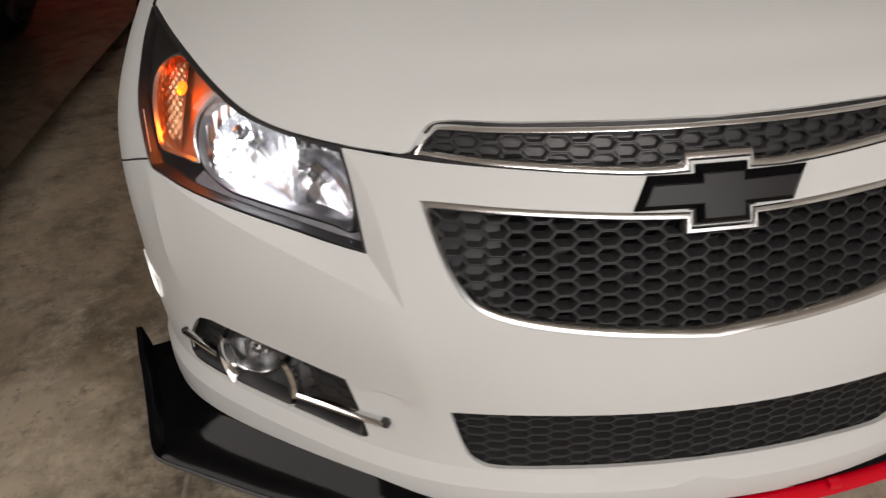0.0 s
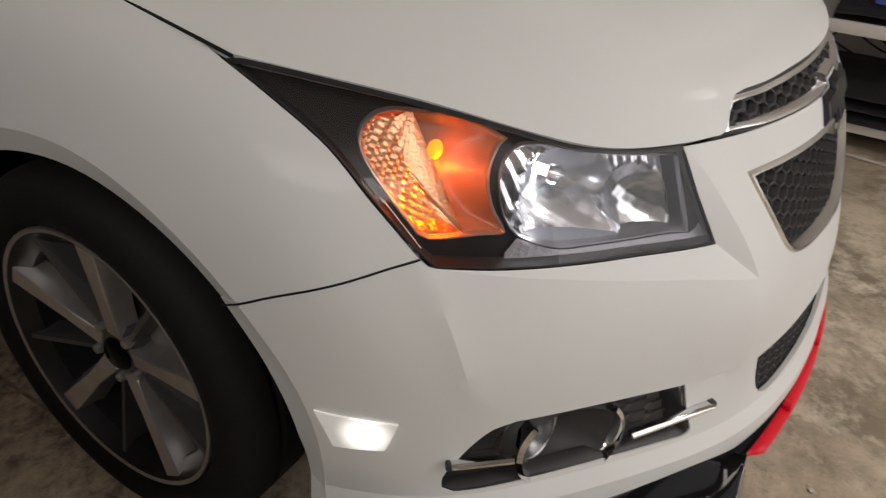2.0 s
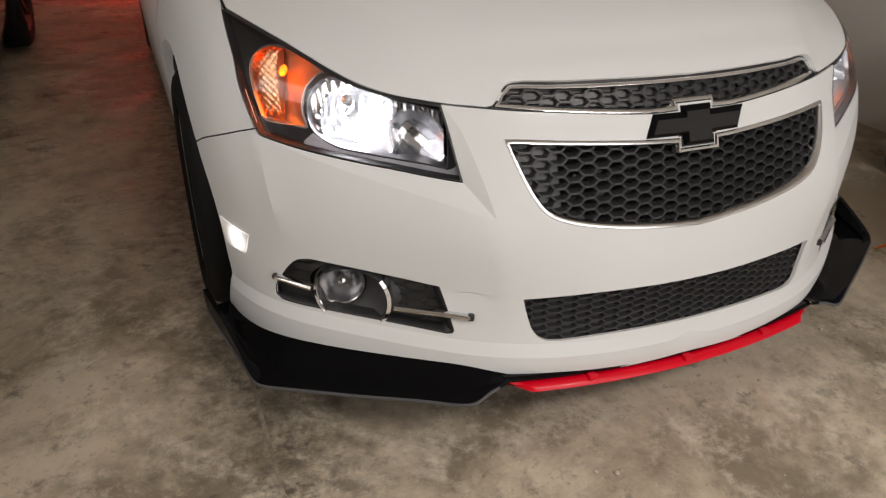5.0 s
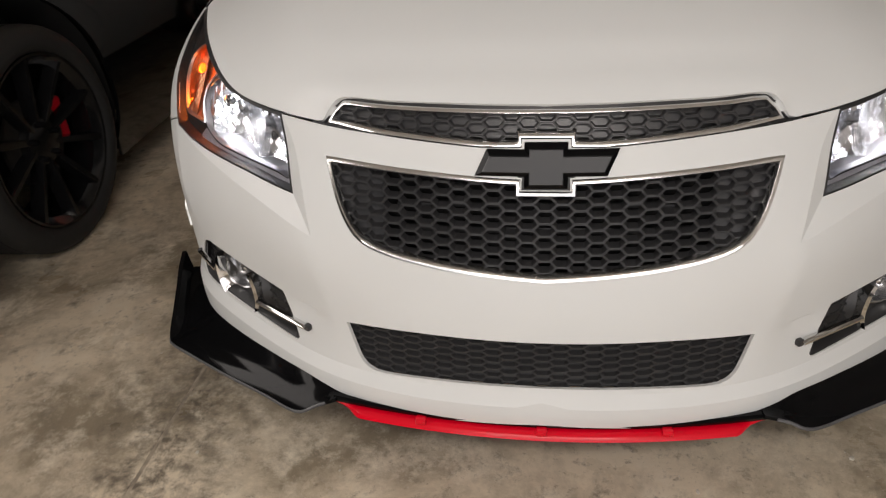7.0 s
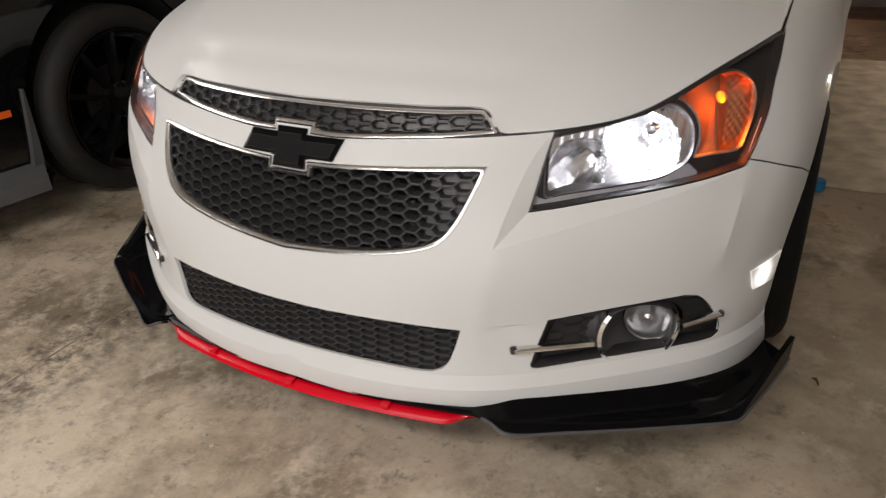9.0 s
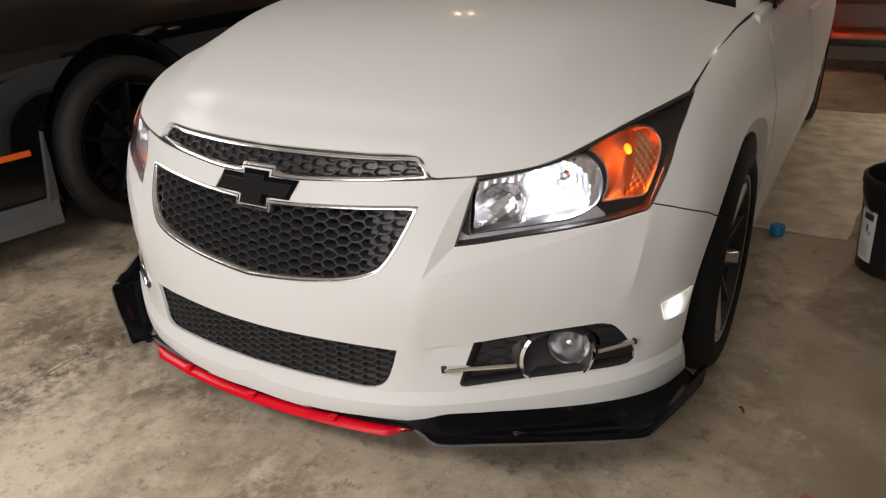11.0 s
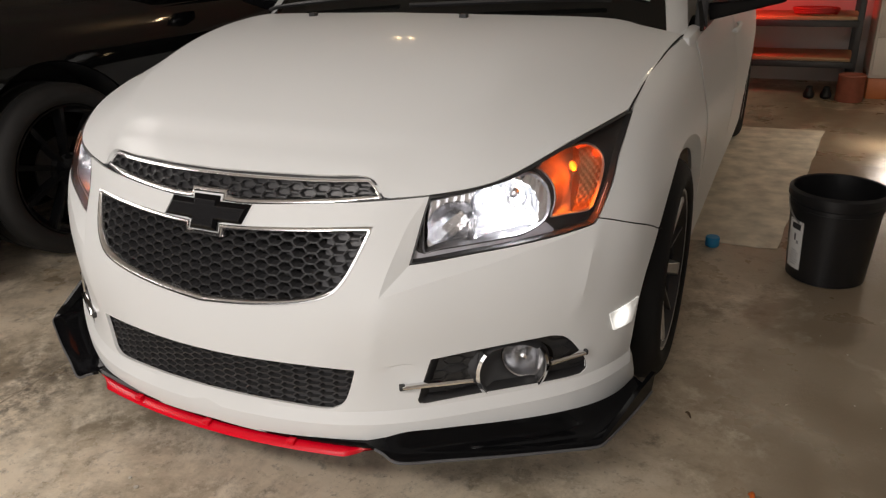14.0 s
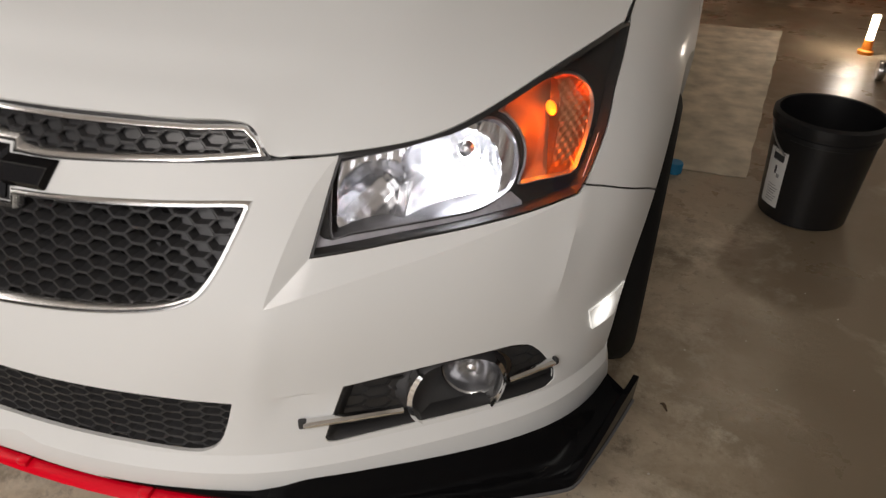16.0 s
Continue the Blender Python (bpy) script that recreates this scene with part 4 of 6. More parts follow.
# thin black lip along the middle, with the red blade before it
n = 61
xs = np.linspace(-.395, .395, n)
yc = -.052 + .30 * xs ** 2
bm = bmesh.new()
strip_loft(bm, [[(x, y + .06, .195) for x, y in zip(xs, yc)], [(x, y + .012, .203) for x, y in zip(xs, yc)], [(x, y + .006, .200) for x, y in zip(xs, yc)], [(x, y + .008, .193) for x, y in zip(xs, yc)], [(x, y + .07, .185) for x, y in zip(xs, yc)]])
part("centre_lip", bm, BLACK_GLOSS, car, sharp=30)
bm = bmesh.new()
k = np.clip((np.abs(xs) - .345) / .05, 0, 1)
strip_loft(bm, [[(x, y + .034, .186) for x, y in zip(xs, yc)], [(x, y + .010, .190) for x, y in zip(xs, yc)], [(x * (1 - .02 * q), y - .002 + .012 * q, .187) for x, y, q in zip(xs, yc, k)],
                [(x * (1 - .05 * q), y - .008 + .018 * q, .182) for x, y, q in zip(xs, yc, k)], [(x * (1 - .06 * q), y - .010 + .020 * q, .178) for x, y, q in zip(xs, yc, k)], [(x * (1 - .06 * q), y - .005 + .018 * q, .174) for x, y, q in zip(xs, yc, k)], [(x, y + .034, .172) for x, y in zip(xs, yc)]])
blade = part("red_blade", bm, RED, car, "bright red plastic splitter blade", sharp=30)
for x in (-.22, 0, .22):
    y = -.052 + .30 * x * x
    bm = bmesh.new()
    box(bm, x - .010, x + .010, y - .008, y + .012, .184, .1965, .004)
    part("blade_tab", bm, RED, blade)


# ---- wheels ----
def wheel(name, parent, c, side, radius, rim, width, spoke_fn, tyre_mat=RUBBER, rim_mat=None):
    """A wheel with its outer face towards side (+1 or -1 along x)."""
    m = Matrix.Translation(c) @ Matrix.Rotation(radians(90 * side), 4, "Y")
    face = m @ Matrix.Translation((0, 0, width / 2 - .052))
    hub = part(name, lathe_mesh([(rim - .03, -.09), (rim - .028, .02), (rim - .012, .035), (rim - .004, .045), (rim + .004, .047), (rim + .006, .040), (rim + .004, .02)], face, 64), rim_mat or DARK_RIM, parent, "alloy wheel rim", sharp=35)
    w = width / 2
    part("tyre", lathe_mesh([(rim + .002, w - .022), (rim + .012, w - .002), (rim + (radius - rim) * .45, w + .006), (radius - .028, w), (radius - .010, w - .014), (radius - .002, w - .032), (radius, w - .055),
                             (radius - .006, w - .058), (radius - .006, w - .066), (radius, w - .069), (radius, -.01), (radius - .006, -.013), (radius - .006, -.021), (radius, -.024), (radius - .004, -w + .03), (radius - .03, -w), (rim, -w + .03)], m, 72), tyre_mat, hub, "black rubber tyre", sharp=50)
    if rim < .25:
        part("rim_lip", lathe_mesh([(rim - .004, .0445), (rim + .001, .0475), (rim + .0045, .047), (rim + .006, .042)], face, 64), SILVER, hub, "bright rim edge")
    spoke_fn(hub, face, rim)
    part("brake_disc", lathe_mesh([(.03, -.02), (.135, -.02), (.135, -.032), (.03, -.032)], face, 40), SILVER_DARK, hub, sharp=30)
    return hub


def lathe_mesh(profile, m, n):
    bm = bmesh.new()
    lathe(bm, profile, n, m)
    return bm


DARK_RIM = material("dark_rim_metal", (0.055, 0.055, 0.058), 0.4, metal=0.8, mottle=0.5, mottle_scale=20)
CALIPER = material("cast_caliper", (0.34, 0.33, 0.32), 0.5, metal=0.6, bump=0.2, scale=200, mottle=0.5, mottle_scale=40)
SILVER_DARK = material("brake_iron", (0.06, 0.055, 0.05), 0.5, metal=0.8, mottle=0.5, mottle_scale=30)
BLACK_RIM = material("satin_black_rim", (0.006, 0.006, 0.0065), 0.14, mottle=0.4, mottle_scale=20)


def solid(bm, quad_lo, quad_hi):
    a, b = [bm.verts.new(p) for p in quad_lo], [bm.verts.new(p) for p in quad_hi]
    n = len(a)
    bm.faces.new(a[::-1])
    bm.faces.new(b)
    for k in range(n):
        bm.faces.new((a[k], a[(k + 1) % n], b[(k + 1) % n], b[k]))


def five_spokes(hub, m, rim):
    """Five broad machined arms, each with a slim dark blade beside it."""
    turn0 = radians(67)
    for k in range(5):
        r = m @ Matrix.Rotation(2 * math.pi * k / 5 + turn0, 4, "Z")
        lo = [(.030, -.022, -.015), (.10, -.020, -.010), (rim - .012, -.030, .0), (rim - .012, .030, .0), (.10, .020, -.010), (.030, .022, -.015)]
        hi = [(.036, -.016, .018), (.10, -.0125, .027), (rim - .003, -.019, .041), (rim - .003, .019, .041), (.10, .0125, .027), (.036, .016, .018)]
        bm = bmesh.new()
        solid(bm, lo, hi)
        bmesh.ops.transform(bm, matrix=r, verts=bm.verts)
        bmesh.ops.bevel(bm, geom=list(bm.edges), offset=.0015, segments=1, affect="EDGES")
        part("spoke", bm, SPOKE_FACE, hub, "machined grey spoke", sharp=30)
        r = m @ Matrix.Rotation(2 * math.pi * k / 5 + turn0 + radians(36), 4, "Z")
        bm = bmesh.new()
        solid(bm, [(.035, -.012, -.015), (rim - .012, -.010, -.005), (rim - .012, .010, -.005), (.035, .012, -.015)], [(.040, -.0035, .014), (rim - .003, -.0045, .038), (rim - .003, .0045, .038), (.040, .0035, .014)])
        bmesh.ops.transform(bm, matrix=r, verts=bm.verts)
        part("spoke_blade", bm, SPOKE_GREY, hub, "slim dark grey spoke blade", sharp=30)
    part("hub_cap", lathe_mesh([(.0001, .026), (.022, .025), (.028, .020), (.030, .008)], m, 32), BLACK_GLOSS, hub)
    part("hub_plate", lathe_mesh([(.026, .016), (.046, .015), (.060, .006), (.062, -.02)], m, 32), SPOKE_GREY, hub)
    for k in range(5):
        a = 2 * math.pi * (k + .5) / 5 + turn0
        part("wheel_nut", lathe_mesh([(.0001, .024), (.007, .024), (.009, .018), (.009, .006)], m @ Matrix.Translation((.048 * math.cos(a), .048 * math.sin(a), 0)), 8), SILVER, hub)


SPOKE_FACE = material("machined_grey", (0.70, 0.69, 0.68), 0.32, metal=0.9, mottle=0.4, mottle_scale=30)
SPOKE_GREY = material("grey_wheel_paint", (0.11, 0.11, 0.113), 0.35, metal=0.6, mottle=0.4, mottle_scale=20)


def ten_spokes(hub, m, rim):
    for k in range(10):
        r = m @ Matrix.Rotation(2 * math.pi * k / 10, 4, "Z")
        bm = bmesh.new()
        solid(bm, [(.04, -.012, -.03), (rim - .01, -.016, -.005), (rim - .01, .016, -.005), (.04, .012, -.03)], [(.045, -.008, .012), (rim - .004, -.011, .040), (rim - .004, .011, .040), (.045, .008, .012)])
        bmesh.ops.transform(bm, matrix=r, verts=bm.verts)
        bmesh.ops.bevel(bm, geom=list(bm.edges), offset=.003, segments=2, affect="EDGES")
        part("spoke", bm, BLACK_RIM, hub, sharp=30)
    part("hub_cap", lathe_mesh([(.0001, .016), (.03, .016), (.07, .010), (.075, -.02)], m, 32), BLACK_RIM, hub)
    for k in range(5):
        a = 2 * math.pi * (k + .5) / 5
        part("wheel_nut", lathe_mesh([(.0001, .030), (.008, .030), (.010, .012), (.010, .005)], m @ Matrix.Translation((.055 * math.cos(a), .055 * math.sin(a), 0)), 8), BLACK_GLOSS, hub)


for s in (1, -1):
    for y in (.856, 3.541):
        w = wheel("wheel", car, (s * .778, y + .006, .306), s, .308, .2195, .205, five_spokes)
        bm = bmesh.new()
        box(bm, s * .797 - .022, s * .797 + .022, y - .100, y - .038, .330, .395, .010)
        part("brake_caliper", bm, CALIPER, w, "bare grey brake caliper")
        bm = bmesh.new()
        rows = []
        for x in (.80, .55):
            rows.append([bm.verts.new((s * x, y + .376 * math.cos(a) * (1.08 if math.cos(a) > 0 else 1), .31 + .376 * math.sin(a))) for a in np.linspace(-.35, math.pi + .35, 33)])
        for k in range(32):
            bm.faces.new((rows[0][k], rows[0][k + 1], rows[1][k + 1], rows[1][k]))
        bm.faces.new(rows[1])
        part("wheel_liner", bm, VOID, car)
# near-black blocks standing in for the shaded space inside and under the body
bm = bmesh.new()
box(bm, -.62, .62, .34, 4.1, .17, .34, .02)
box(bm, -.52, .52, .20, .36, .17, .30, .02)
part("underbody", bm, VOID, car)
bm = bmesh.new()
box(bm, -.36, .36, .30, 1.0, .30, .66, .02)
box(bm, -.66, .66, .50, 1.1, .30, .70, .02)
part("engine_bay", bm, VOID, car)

# ---- glasshouse ----
DARK_GLASS = material("dark_window_glass", (0.006, 0.0065, 0.006), 0.03, spec=0.45, mottle=0.3, mottle_scale=3)


def screen_fn(st):
    st = np.asarray(st, float)
    x, t = st[:, 0], st[:, 1]
    ax = np.abs(x)
    y0, z0 = REAR_Y(np.minimum(ax, .76)) + .055, REAR_Z(np.minimum(ax, .76)) - .005
    y1, z1 = 1.78 + .10 * (ax / .6) ** 2, 1.425 - .05 * (ax / .6) ** 2
    return np.c_[x * (1 - .20 * t), y0 + (y1 - y0) * t, z0 + (z1 - z0) * (t * (1.18 - .18 * t))]


panel("windscreen", [chain(smooth_line([(0, 0), (.745, 0)], .05), smooth_line([(.745, 0), (.72, 1)], .05), smooth_line([(.72, 1), (0, 1)], .05), smooth_line([(0, 1), (0, 0)], .05))], screen_fn, DARK_GLASS, car, "dark reflecting windscreen", h=.06, depth=.005, both=True)
panel("cowl", [chain(smooth_line([(0, -.06), (.745, -.06)], .05), smooth_line([(.745, -.06), (.745, .02)], .05), smooth_line([(.745, .02), (0, .02)], .05))], lambda st: screen_fn(st) + np.array([0, .02, -.022]), BLACK_PLASTIC, car, "black plastic cowl under the windscreen", h=.05, depth=.01, both=True)
for s in (False, True):
    def pillar_fn(st):
        e = screen_fn(np.c_[np.full(len(st), .745), st[:, 1]])
        return e + np.c_[.055 * st[:, 0], .08 * st[:, 0], -.012 * st[:, 0] - .03 * st[:, 0] ** 2]
    panel("pillar", [chain(smooth_line([(0, 0), (1, 0)], .1), smooth_line([(1, 0), (1, 1)], .05), smooth_line([(1, 1), (0, 1)], .1), smooth_line([(0, 1), (0, 0)], .05))], pillar_fn, WHITE, car, h=.06, mirror=s)

    def window_fn(st):
        y, t = st[:, 0], st[:, 1]
        return np.c_[.835 - .22 * t ** 1.2, y, .872 + .50 * t]
    panel("side_window", [chain(smooth_line([(1.42, 0), (4.0, 0)], .1), smooth_line([(4.0, 0), (3.2, 1)], .08), smooth_line([(3.2, 1), (1.95, 1)], .1), smooth_line([(1.95, 1), (1.42, 0)], .05))], window_fn, DARK_GLASS, car, h=.1, mirror=s)
bm = bmesh.new()
strip_loft(bm, [[(x, y0 + .03 * (1 - (x / .62) ** 2) * 0 , z - .06 * (x / .62) ** 2) for x in np.linspace(-.62, .62, 21)] for y0, z in ((1.80, 1.425), (2.1, 1.465), (2.6, 1.475), (3.1, 1.45), (3.6, 1.36), (4.15, 1.0))])
part("roof", bm, WHITE, car)
bm = bmesh.new()
strip_loft(bm, [[(x, y, z) for x in np.linspace(-.72, .72, 9)] for y, z in ((4.1, 1.0), (4.45, .98), (4.5, .6), (4.4, .25))])
part("trunk", bm, WHITE, car)


def door_mirror(left):
    # shell: rounded above, flat below, deeper at its inner end
    bm = bmesh.new()
    rows = []
    for t in np.linspace(0, 1, 15):
        x = .868 + .205 * t
        k = max(.02, 1 - abs(2 * t - 1) ** 4.5) ** .5
        rows.append([bm.verts.new((x, 1.60 - .070 * k * math.cos(a) * (1 if math.cos(a) > 0 else .55), .952 + .018 * t + (.088 * k * math.sin(a) if math.sin(a) > 0 else .020 * k * math.sin(a)) + .012)) for a in np.linspace(0, 2 * math.pi, 25)[:-1]])
    for a, b in zip(rows, rows[1:]):
        for k in range(24):
            bm.faces.new((a[k], a[(k + 1) % 24], b[(k + 1) % 24], b[k]))
    bm.faces.new(rows[0][::-1])
    bm.faces.new(rows[-1])
    shell = part("door_mirror", bm, WHITE, car, "white door mirror on a black foot")
    # foot: a wedge that thins outwards under the shell
    bm = bmesh.new()
    solid(bm, [(.825, 1.545, .885), (1.06, 1.555, .946), (1.06, 1.645, .946), (.825, 1.655, .885)], [(.825, 1.540, .942), (1.068, 1.548, .965), (1.068, 1.650, .965), (.825, 1.66, .942)])
    bmesh.ops.bevel(bm, geom=list(bm.edges), offset=.006, segments=2, affect="EDGES")
    foot = part("mirror_foot", bm, BLACK_GLOSS, shell)
    bm = bmesh.new()
    solid(bm, [(.80, 1.46, .872), (.838, 1.46, .872), (.838, 1.66, .872), (.80, 1.66, .872)], [(.785, 1.57, 1.06), (.815, 1.57, 1.06), (.815, 1.66, 1.07), (.785, 1.66, 1.07)])
    bmesh.ops.bevel(bm, geom=list(bm.edges), offset=.006, segments=2, affect="EDGES")
    base = part("mirror_base", bm, BLACK_PLASTIC, shell)
    bm = bmesh.new()
    solid(bm, [(.89, 1.641, .967), (1.05, 1.641, .977), (1.05, 1.646, .977), (.89, 1.646, .967)], [(.89, 1.641, 1.03), (1.05, 1.641, 1.04), (1.05, 1.646, 1.04), (.89, 1.646, 1.03)])
    glass_face = part("mirror_glass", bm, SILVER, shell)
    return [shell, foot, base, glass_face]


both_sides(door_mirror)
for s in (1, -1):
    for y in (2.12, 3.12):
        bm = bmesh.new()
        p = [skin(by_y([(y + .22 * t, .785 + .006 * t)]), -.004 - .028 * math.sin(math.pi * min(1, max(0, t))) ** .4)[0] for t in np.linspace(0, 1, 13)]
        tube(bm, [(s * q[0], q[1], q[2]) for q in p], [.010 if 0 < k < 12 else .004 for k in range(13)], 8)
        part("door_handle", bm, WHITE, car, "white door handle")
for x in (-.249, .249):
    bm = bmesh.new()
    box(bm, x - .011, x + .011, .886, .910, .957, .975, .004)
    part("washer_nozzle", bm, BLACK_PLASTIC, car, "small black washer nozzle")
for x0, x1 in ((-.62, -.05), (.02, .60)):
    bm = bmesh.new()
    pts = [tuple(screen_fn(np.array([(x0 + (x1 - x0) * t, .025 + .05 * t)]))[0] + np.array([0, -.02, .014])) for t in np.linspace(0, 1, 12)]
    tube(bm, pts, .007, 6)
    part("wiper", bm, BLACK_PLASTIC, car, "black windscreen wiper")
v = screen_fn(np.array([(x, t) for t in (.115, .155) for x in (.63, .665, .70)])) + np.array([0, -.004, .004])
link_mesh("sticker", v, [[0, 1, 4, 3], [1, 2, 5, 4]], material("pale_sticker", (.55, .68, .62), .6, mottle=.6, mottle_scale=90), car, "small pale windscreen sticker")


# ---- the black car beside it ----
BLACK_PAINT = material("black_paint", (0.0035, 0.0037, 0.004), 0.06, coat=0.25, mottle=0.3, mottle_scale=4, spec=0.4)
DARK_LIP = material("grey_lip_plastic", (0.10, 0.105, 0.11), 0.45, bump=0.1, scale=300, mottle=0.4, mottle_scale=12)
COUPE_TYRE = material("worn_tyre_rubber", (0.010, 0.0098, 0.0095), 0.7, bump=0.5, scale=160, mottle=0.6, mottle_scale=20)
coupe = thing("black_car", "black coupe with black wheels and red brake calipers", "car")
PLAN = spline([-2.5, -1.6, -1.0, -.5, 0, .35, .7, 1.1, 2.0, 4.0, 5.5], [(-2.75, -.27), (-2.3, -.24), (-1.92, -.10), (-1.66, .12), (-1.545, .40), (-1.50, .70), (-1.495, .95), (-1.50, 1.4), (-1.51, 2.3), (-1.52, 4.3), (-1.6, 5.6)])
TUCK = spline([.12, .25, .45, .60, .70, .78, .86, .92, .96], [.05, .015, 0, .0, .012, .03, .075, .16, .30])


def coupe_skin(sz):
    sz = np.asarray(sz, float)
    p = PLAN(sz[:, 0])
    d = PLAN(sz[:, 0] + .02) - PLAN(sz[:, 0] - .02)
    d /= np.linalg.norm(d, axis=1)[:, None]
    lift = .02 * np.exp(-((sz[:, 0] - .55) / .5) ** 2) * (sz[:, 1] > .5)
    return np.c_[p[:, 0] - d[:, 1] * TUCK(sz[:, 1]), p[:, 1] + d[:, 0] * TUCK(sz[:, 1]), sz[:, 1] + lift]


def s_at(y):
    s = np.linspace(-2.4, 5.4, 400)
    return float(np.interp(y, PLAN(s)[:, 1], s))


HUB = (-1.622, .92, .349)
wheel_cut = [(s_at(HUB[1] + .40 * math.cos(a)), .365 + .40 * math.sin(a)) for a in np.linspace(math.pi + .40, -.40, 40)]
side = chain(smooth_line([(-2.4, .20), (s_at(.55), .20)], .05), wheel_cut, smooth_line([(s_at(1.32), .13), (5.2, .14)], .08), smooth_line([(5.2, .14), (5.2, .955)], .05), smooth_line([(5.2, .955), (-2.4, .955)], .05), smooth_line([(-2.4, .955), (-2.4, .20)], .05))
body = panel("body", [side], coupe_skin, BLACK_PAINT, coupe, "gloss black body side", h=.05)
s = np.linspace(-2.4, 5.2, 60)
edge = coupe_skin(np.c_[s, np.full(60, .955)])
bm = bmesh.new()
mid = edge.copy()
mid[:, 0] = -2.45
mid[:, 2] += .045 * np.clip((mid[:, 1] + .2) / 1.2, 0, 1)
q = edge * .6 + mid * .4 + np.array([0, 0, .022])
strip_loft(bm, [edge.tolist(), q.tolist(), mid.tolist()])
part("hood", bm, BLACK_PAINT, coupe)
bm = bmesh.new()
gl = [[(-1.72, 1.75, 1.0), (-2.0, 1.55, 1.01), (-2.45, 1.48, 1.02)], [(-1.95, 2.55, 1.36), (-2.15, 2.48, 1.40), (-2.45, 2.45, 1.41)]]
strip_loft(bm, gl)
part("windscreen", bm, DARK_GLASS, coupe)
bm = bmesh.new()
strip_loft(bm, [[(-1.68, 1.78, .99), (-1.66, 3.0, 1.0), (-1.68, 4.2, 1.02)], [(-1.94, 2.55, 1.36), (-1.92, 3.0, 1.37), (-1.95, 3.6, 1.30)]])
part("side_window", bm, DARK_GLASS, coupe)
for y in (HUB[1], 3.9):
    w = wheel("wheel", coupe, (HUB[0], y, HUB[2]), 1, .349, .262, .27, ten_spokes, COUPE_TYRE, BLACK_RIM)
    bm = bmesh.new()
    rows = [[bm.verts.new((x, y + .41 * math.cos(a), .37 + .41 * math.sin(a))) for a in np.linspace(-.5, math.pi + .5, 33)] for x in (-1.53, -2.0)]
    for k in range(32):
        bm.faces.new((rows[0][k], rows[0][k + 1], rows[1][k + 1], rows[1][k]))
    bm.faces.new(rows[1])
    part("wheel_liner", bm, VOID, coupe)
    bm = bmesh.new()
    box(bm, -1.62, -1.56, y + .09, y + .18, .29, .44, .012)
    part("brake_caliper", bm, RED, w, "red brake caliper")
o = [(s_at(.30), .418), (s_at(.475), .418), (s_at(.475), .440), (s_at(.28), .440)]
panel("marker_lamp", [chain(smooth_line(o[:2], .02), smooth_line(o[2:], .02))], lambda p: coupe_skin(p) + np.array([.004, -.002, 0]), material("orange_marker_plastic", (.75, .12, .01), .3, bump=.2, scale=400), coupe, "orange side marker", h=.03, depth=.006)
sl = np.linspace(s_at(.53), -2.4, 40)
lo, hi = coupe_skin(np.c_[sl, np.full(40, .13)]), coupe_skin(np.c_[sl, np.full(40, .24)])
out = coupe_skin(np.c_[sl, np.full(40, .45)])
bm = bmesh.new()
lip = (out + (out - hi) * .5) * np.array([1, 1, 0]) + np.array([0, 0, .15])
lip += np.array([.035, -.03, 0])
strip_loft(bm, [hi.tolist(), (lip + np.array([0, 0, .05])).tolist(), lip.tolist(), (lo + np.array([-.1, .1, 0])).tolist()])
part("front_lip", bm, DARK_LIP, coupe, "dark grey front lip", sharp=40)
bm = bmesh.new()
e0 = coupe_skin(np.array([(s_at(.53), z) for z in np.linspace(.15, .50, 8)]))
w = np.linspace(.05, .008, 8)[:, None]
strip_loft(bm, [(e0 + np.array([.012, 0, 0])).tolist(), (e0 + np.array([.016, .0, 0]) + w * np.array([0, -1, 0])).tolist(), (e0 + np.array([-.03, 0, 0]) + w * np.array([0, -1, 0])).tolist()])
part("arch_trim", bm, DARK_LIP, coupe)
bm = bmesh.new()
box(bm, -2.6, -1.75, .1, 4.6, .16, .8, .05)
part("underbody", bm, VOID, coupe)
bm = bmesh.new()
lathe(bm, [(.0001, -.10), (.05, -.09), (.07, 0), (.05, .09), (.0001, .10)], 20, Matrix.Translation((-1.50, 1.95, 1.04)) @ Matrix.Rotation(radians(90), 4, "Y"))
part("door_mirror", bm, BLACK_PAINT, coupe)

# roof, rear window and tail, then the far side of the car as a mirror of the near one
bm = bmesh.new()
strip_loft(bm, [[(-1.93, 2.55, 1.365), (-2.15, 2.48, 1.402), (-2.45, 2.45, 1.412)], [(-1.90, 3.0, 1.372), (-2.15, 3.0, 1.432), (-2.45, 3.0, 1.445)], [(-1.93, 3.6, 1.305), (-2.15, 3.65, 1.375), (-2.45, 3.68, 1.395)]])
part("roof", bm, BLACK_PAINT, coupe)
bm = bmesh.new()
strip_loft(bm, [[(-1.93, 3.6, 1.305), (-2.15, 3.65, 1.375), (-2.45, 3.68, 1.395)], [(-1.78, 4.35, 1.02), (-2.1, 4.45, 1.05), (-2.45, 4.5, 1.06)]])
part("rear_window", bm, DARK_GLASS, coupe)
bm = bmesh.new()
strip_loft(bm, [[(-1.78, 4.35, 1.015), (-2.1, 4.45, 1.045), (-2.45, 4.5, 1.055)], [(-1.72, 5.10, 1.0), (-2.1, 5.2, 1.04), (-2.45, 5.22, 1.045)], [(-1.70, 5.14, .6), (-2.1, 5.25, .6), (-2.45, 5.27, .6)], [(-1.75, 5.05, .25), (-2.1, 5.15, .25), (-2.45, 5.17, .25)]])
part("tail", bm, BLACK_PAINT, coupe)


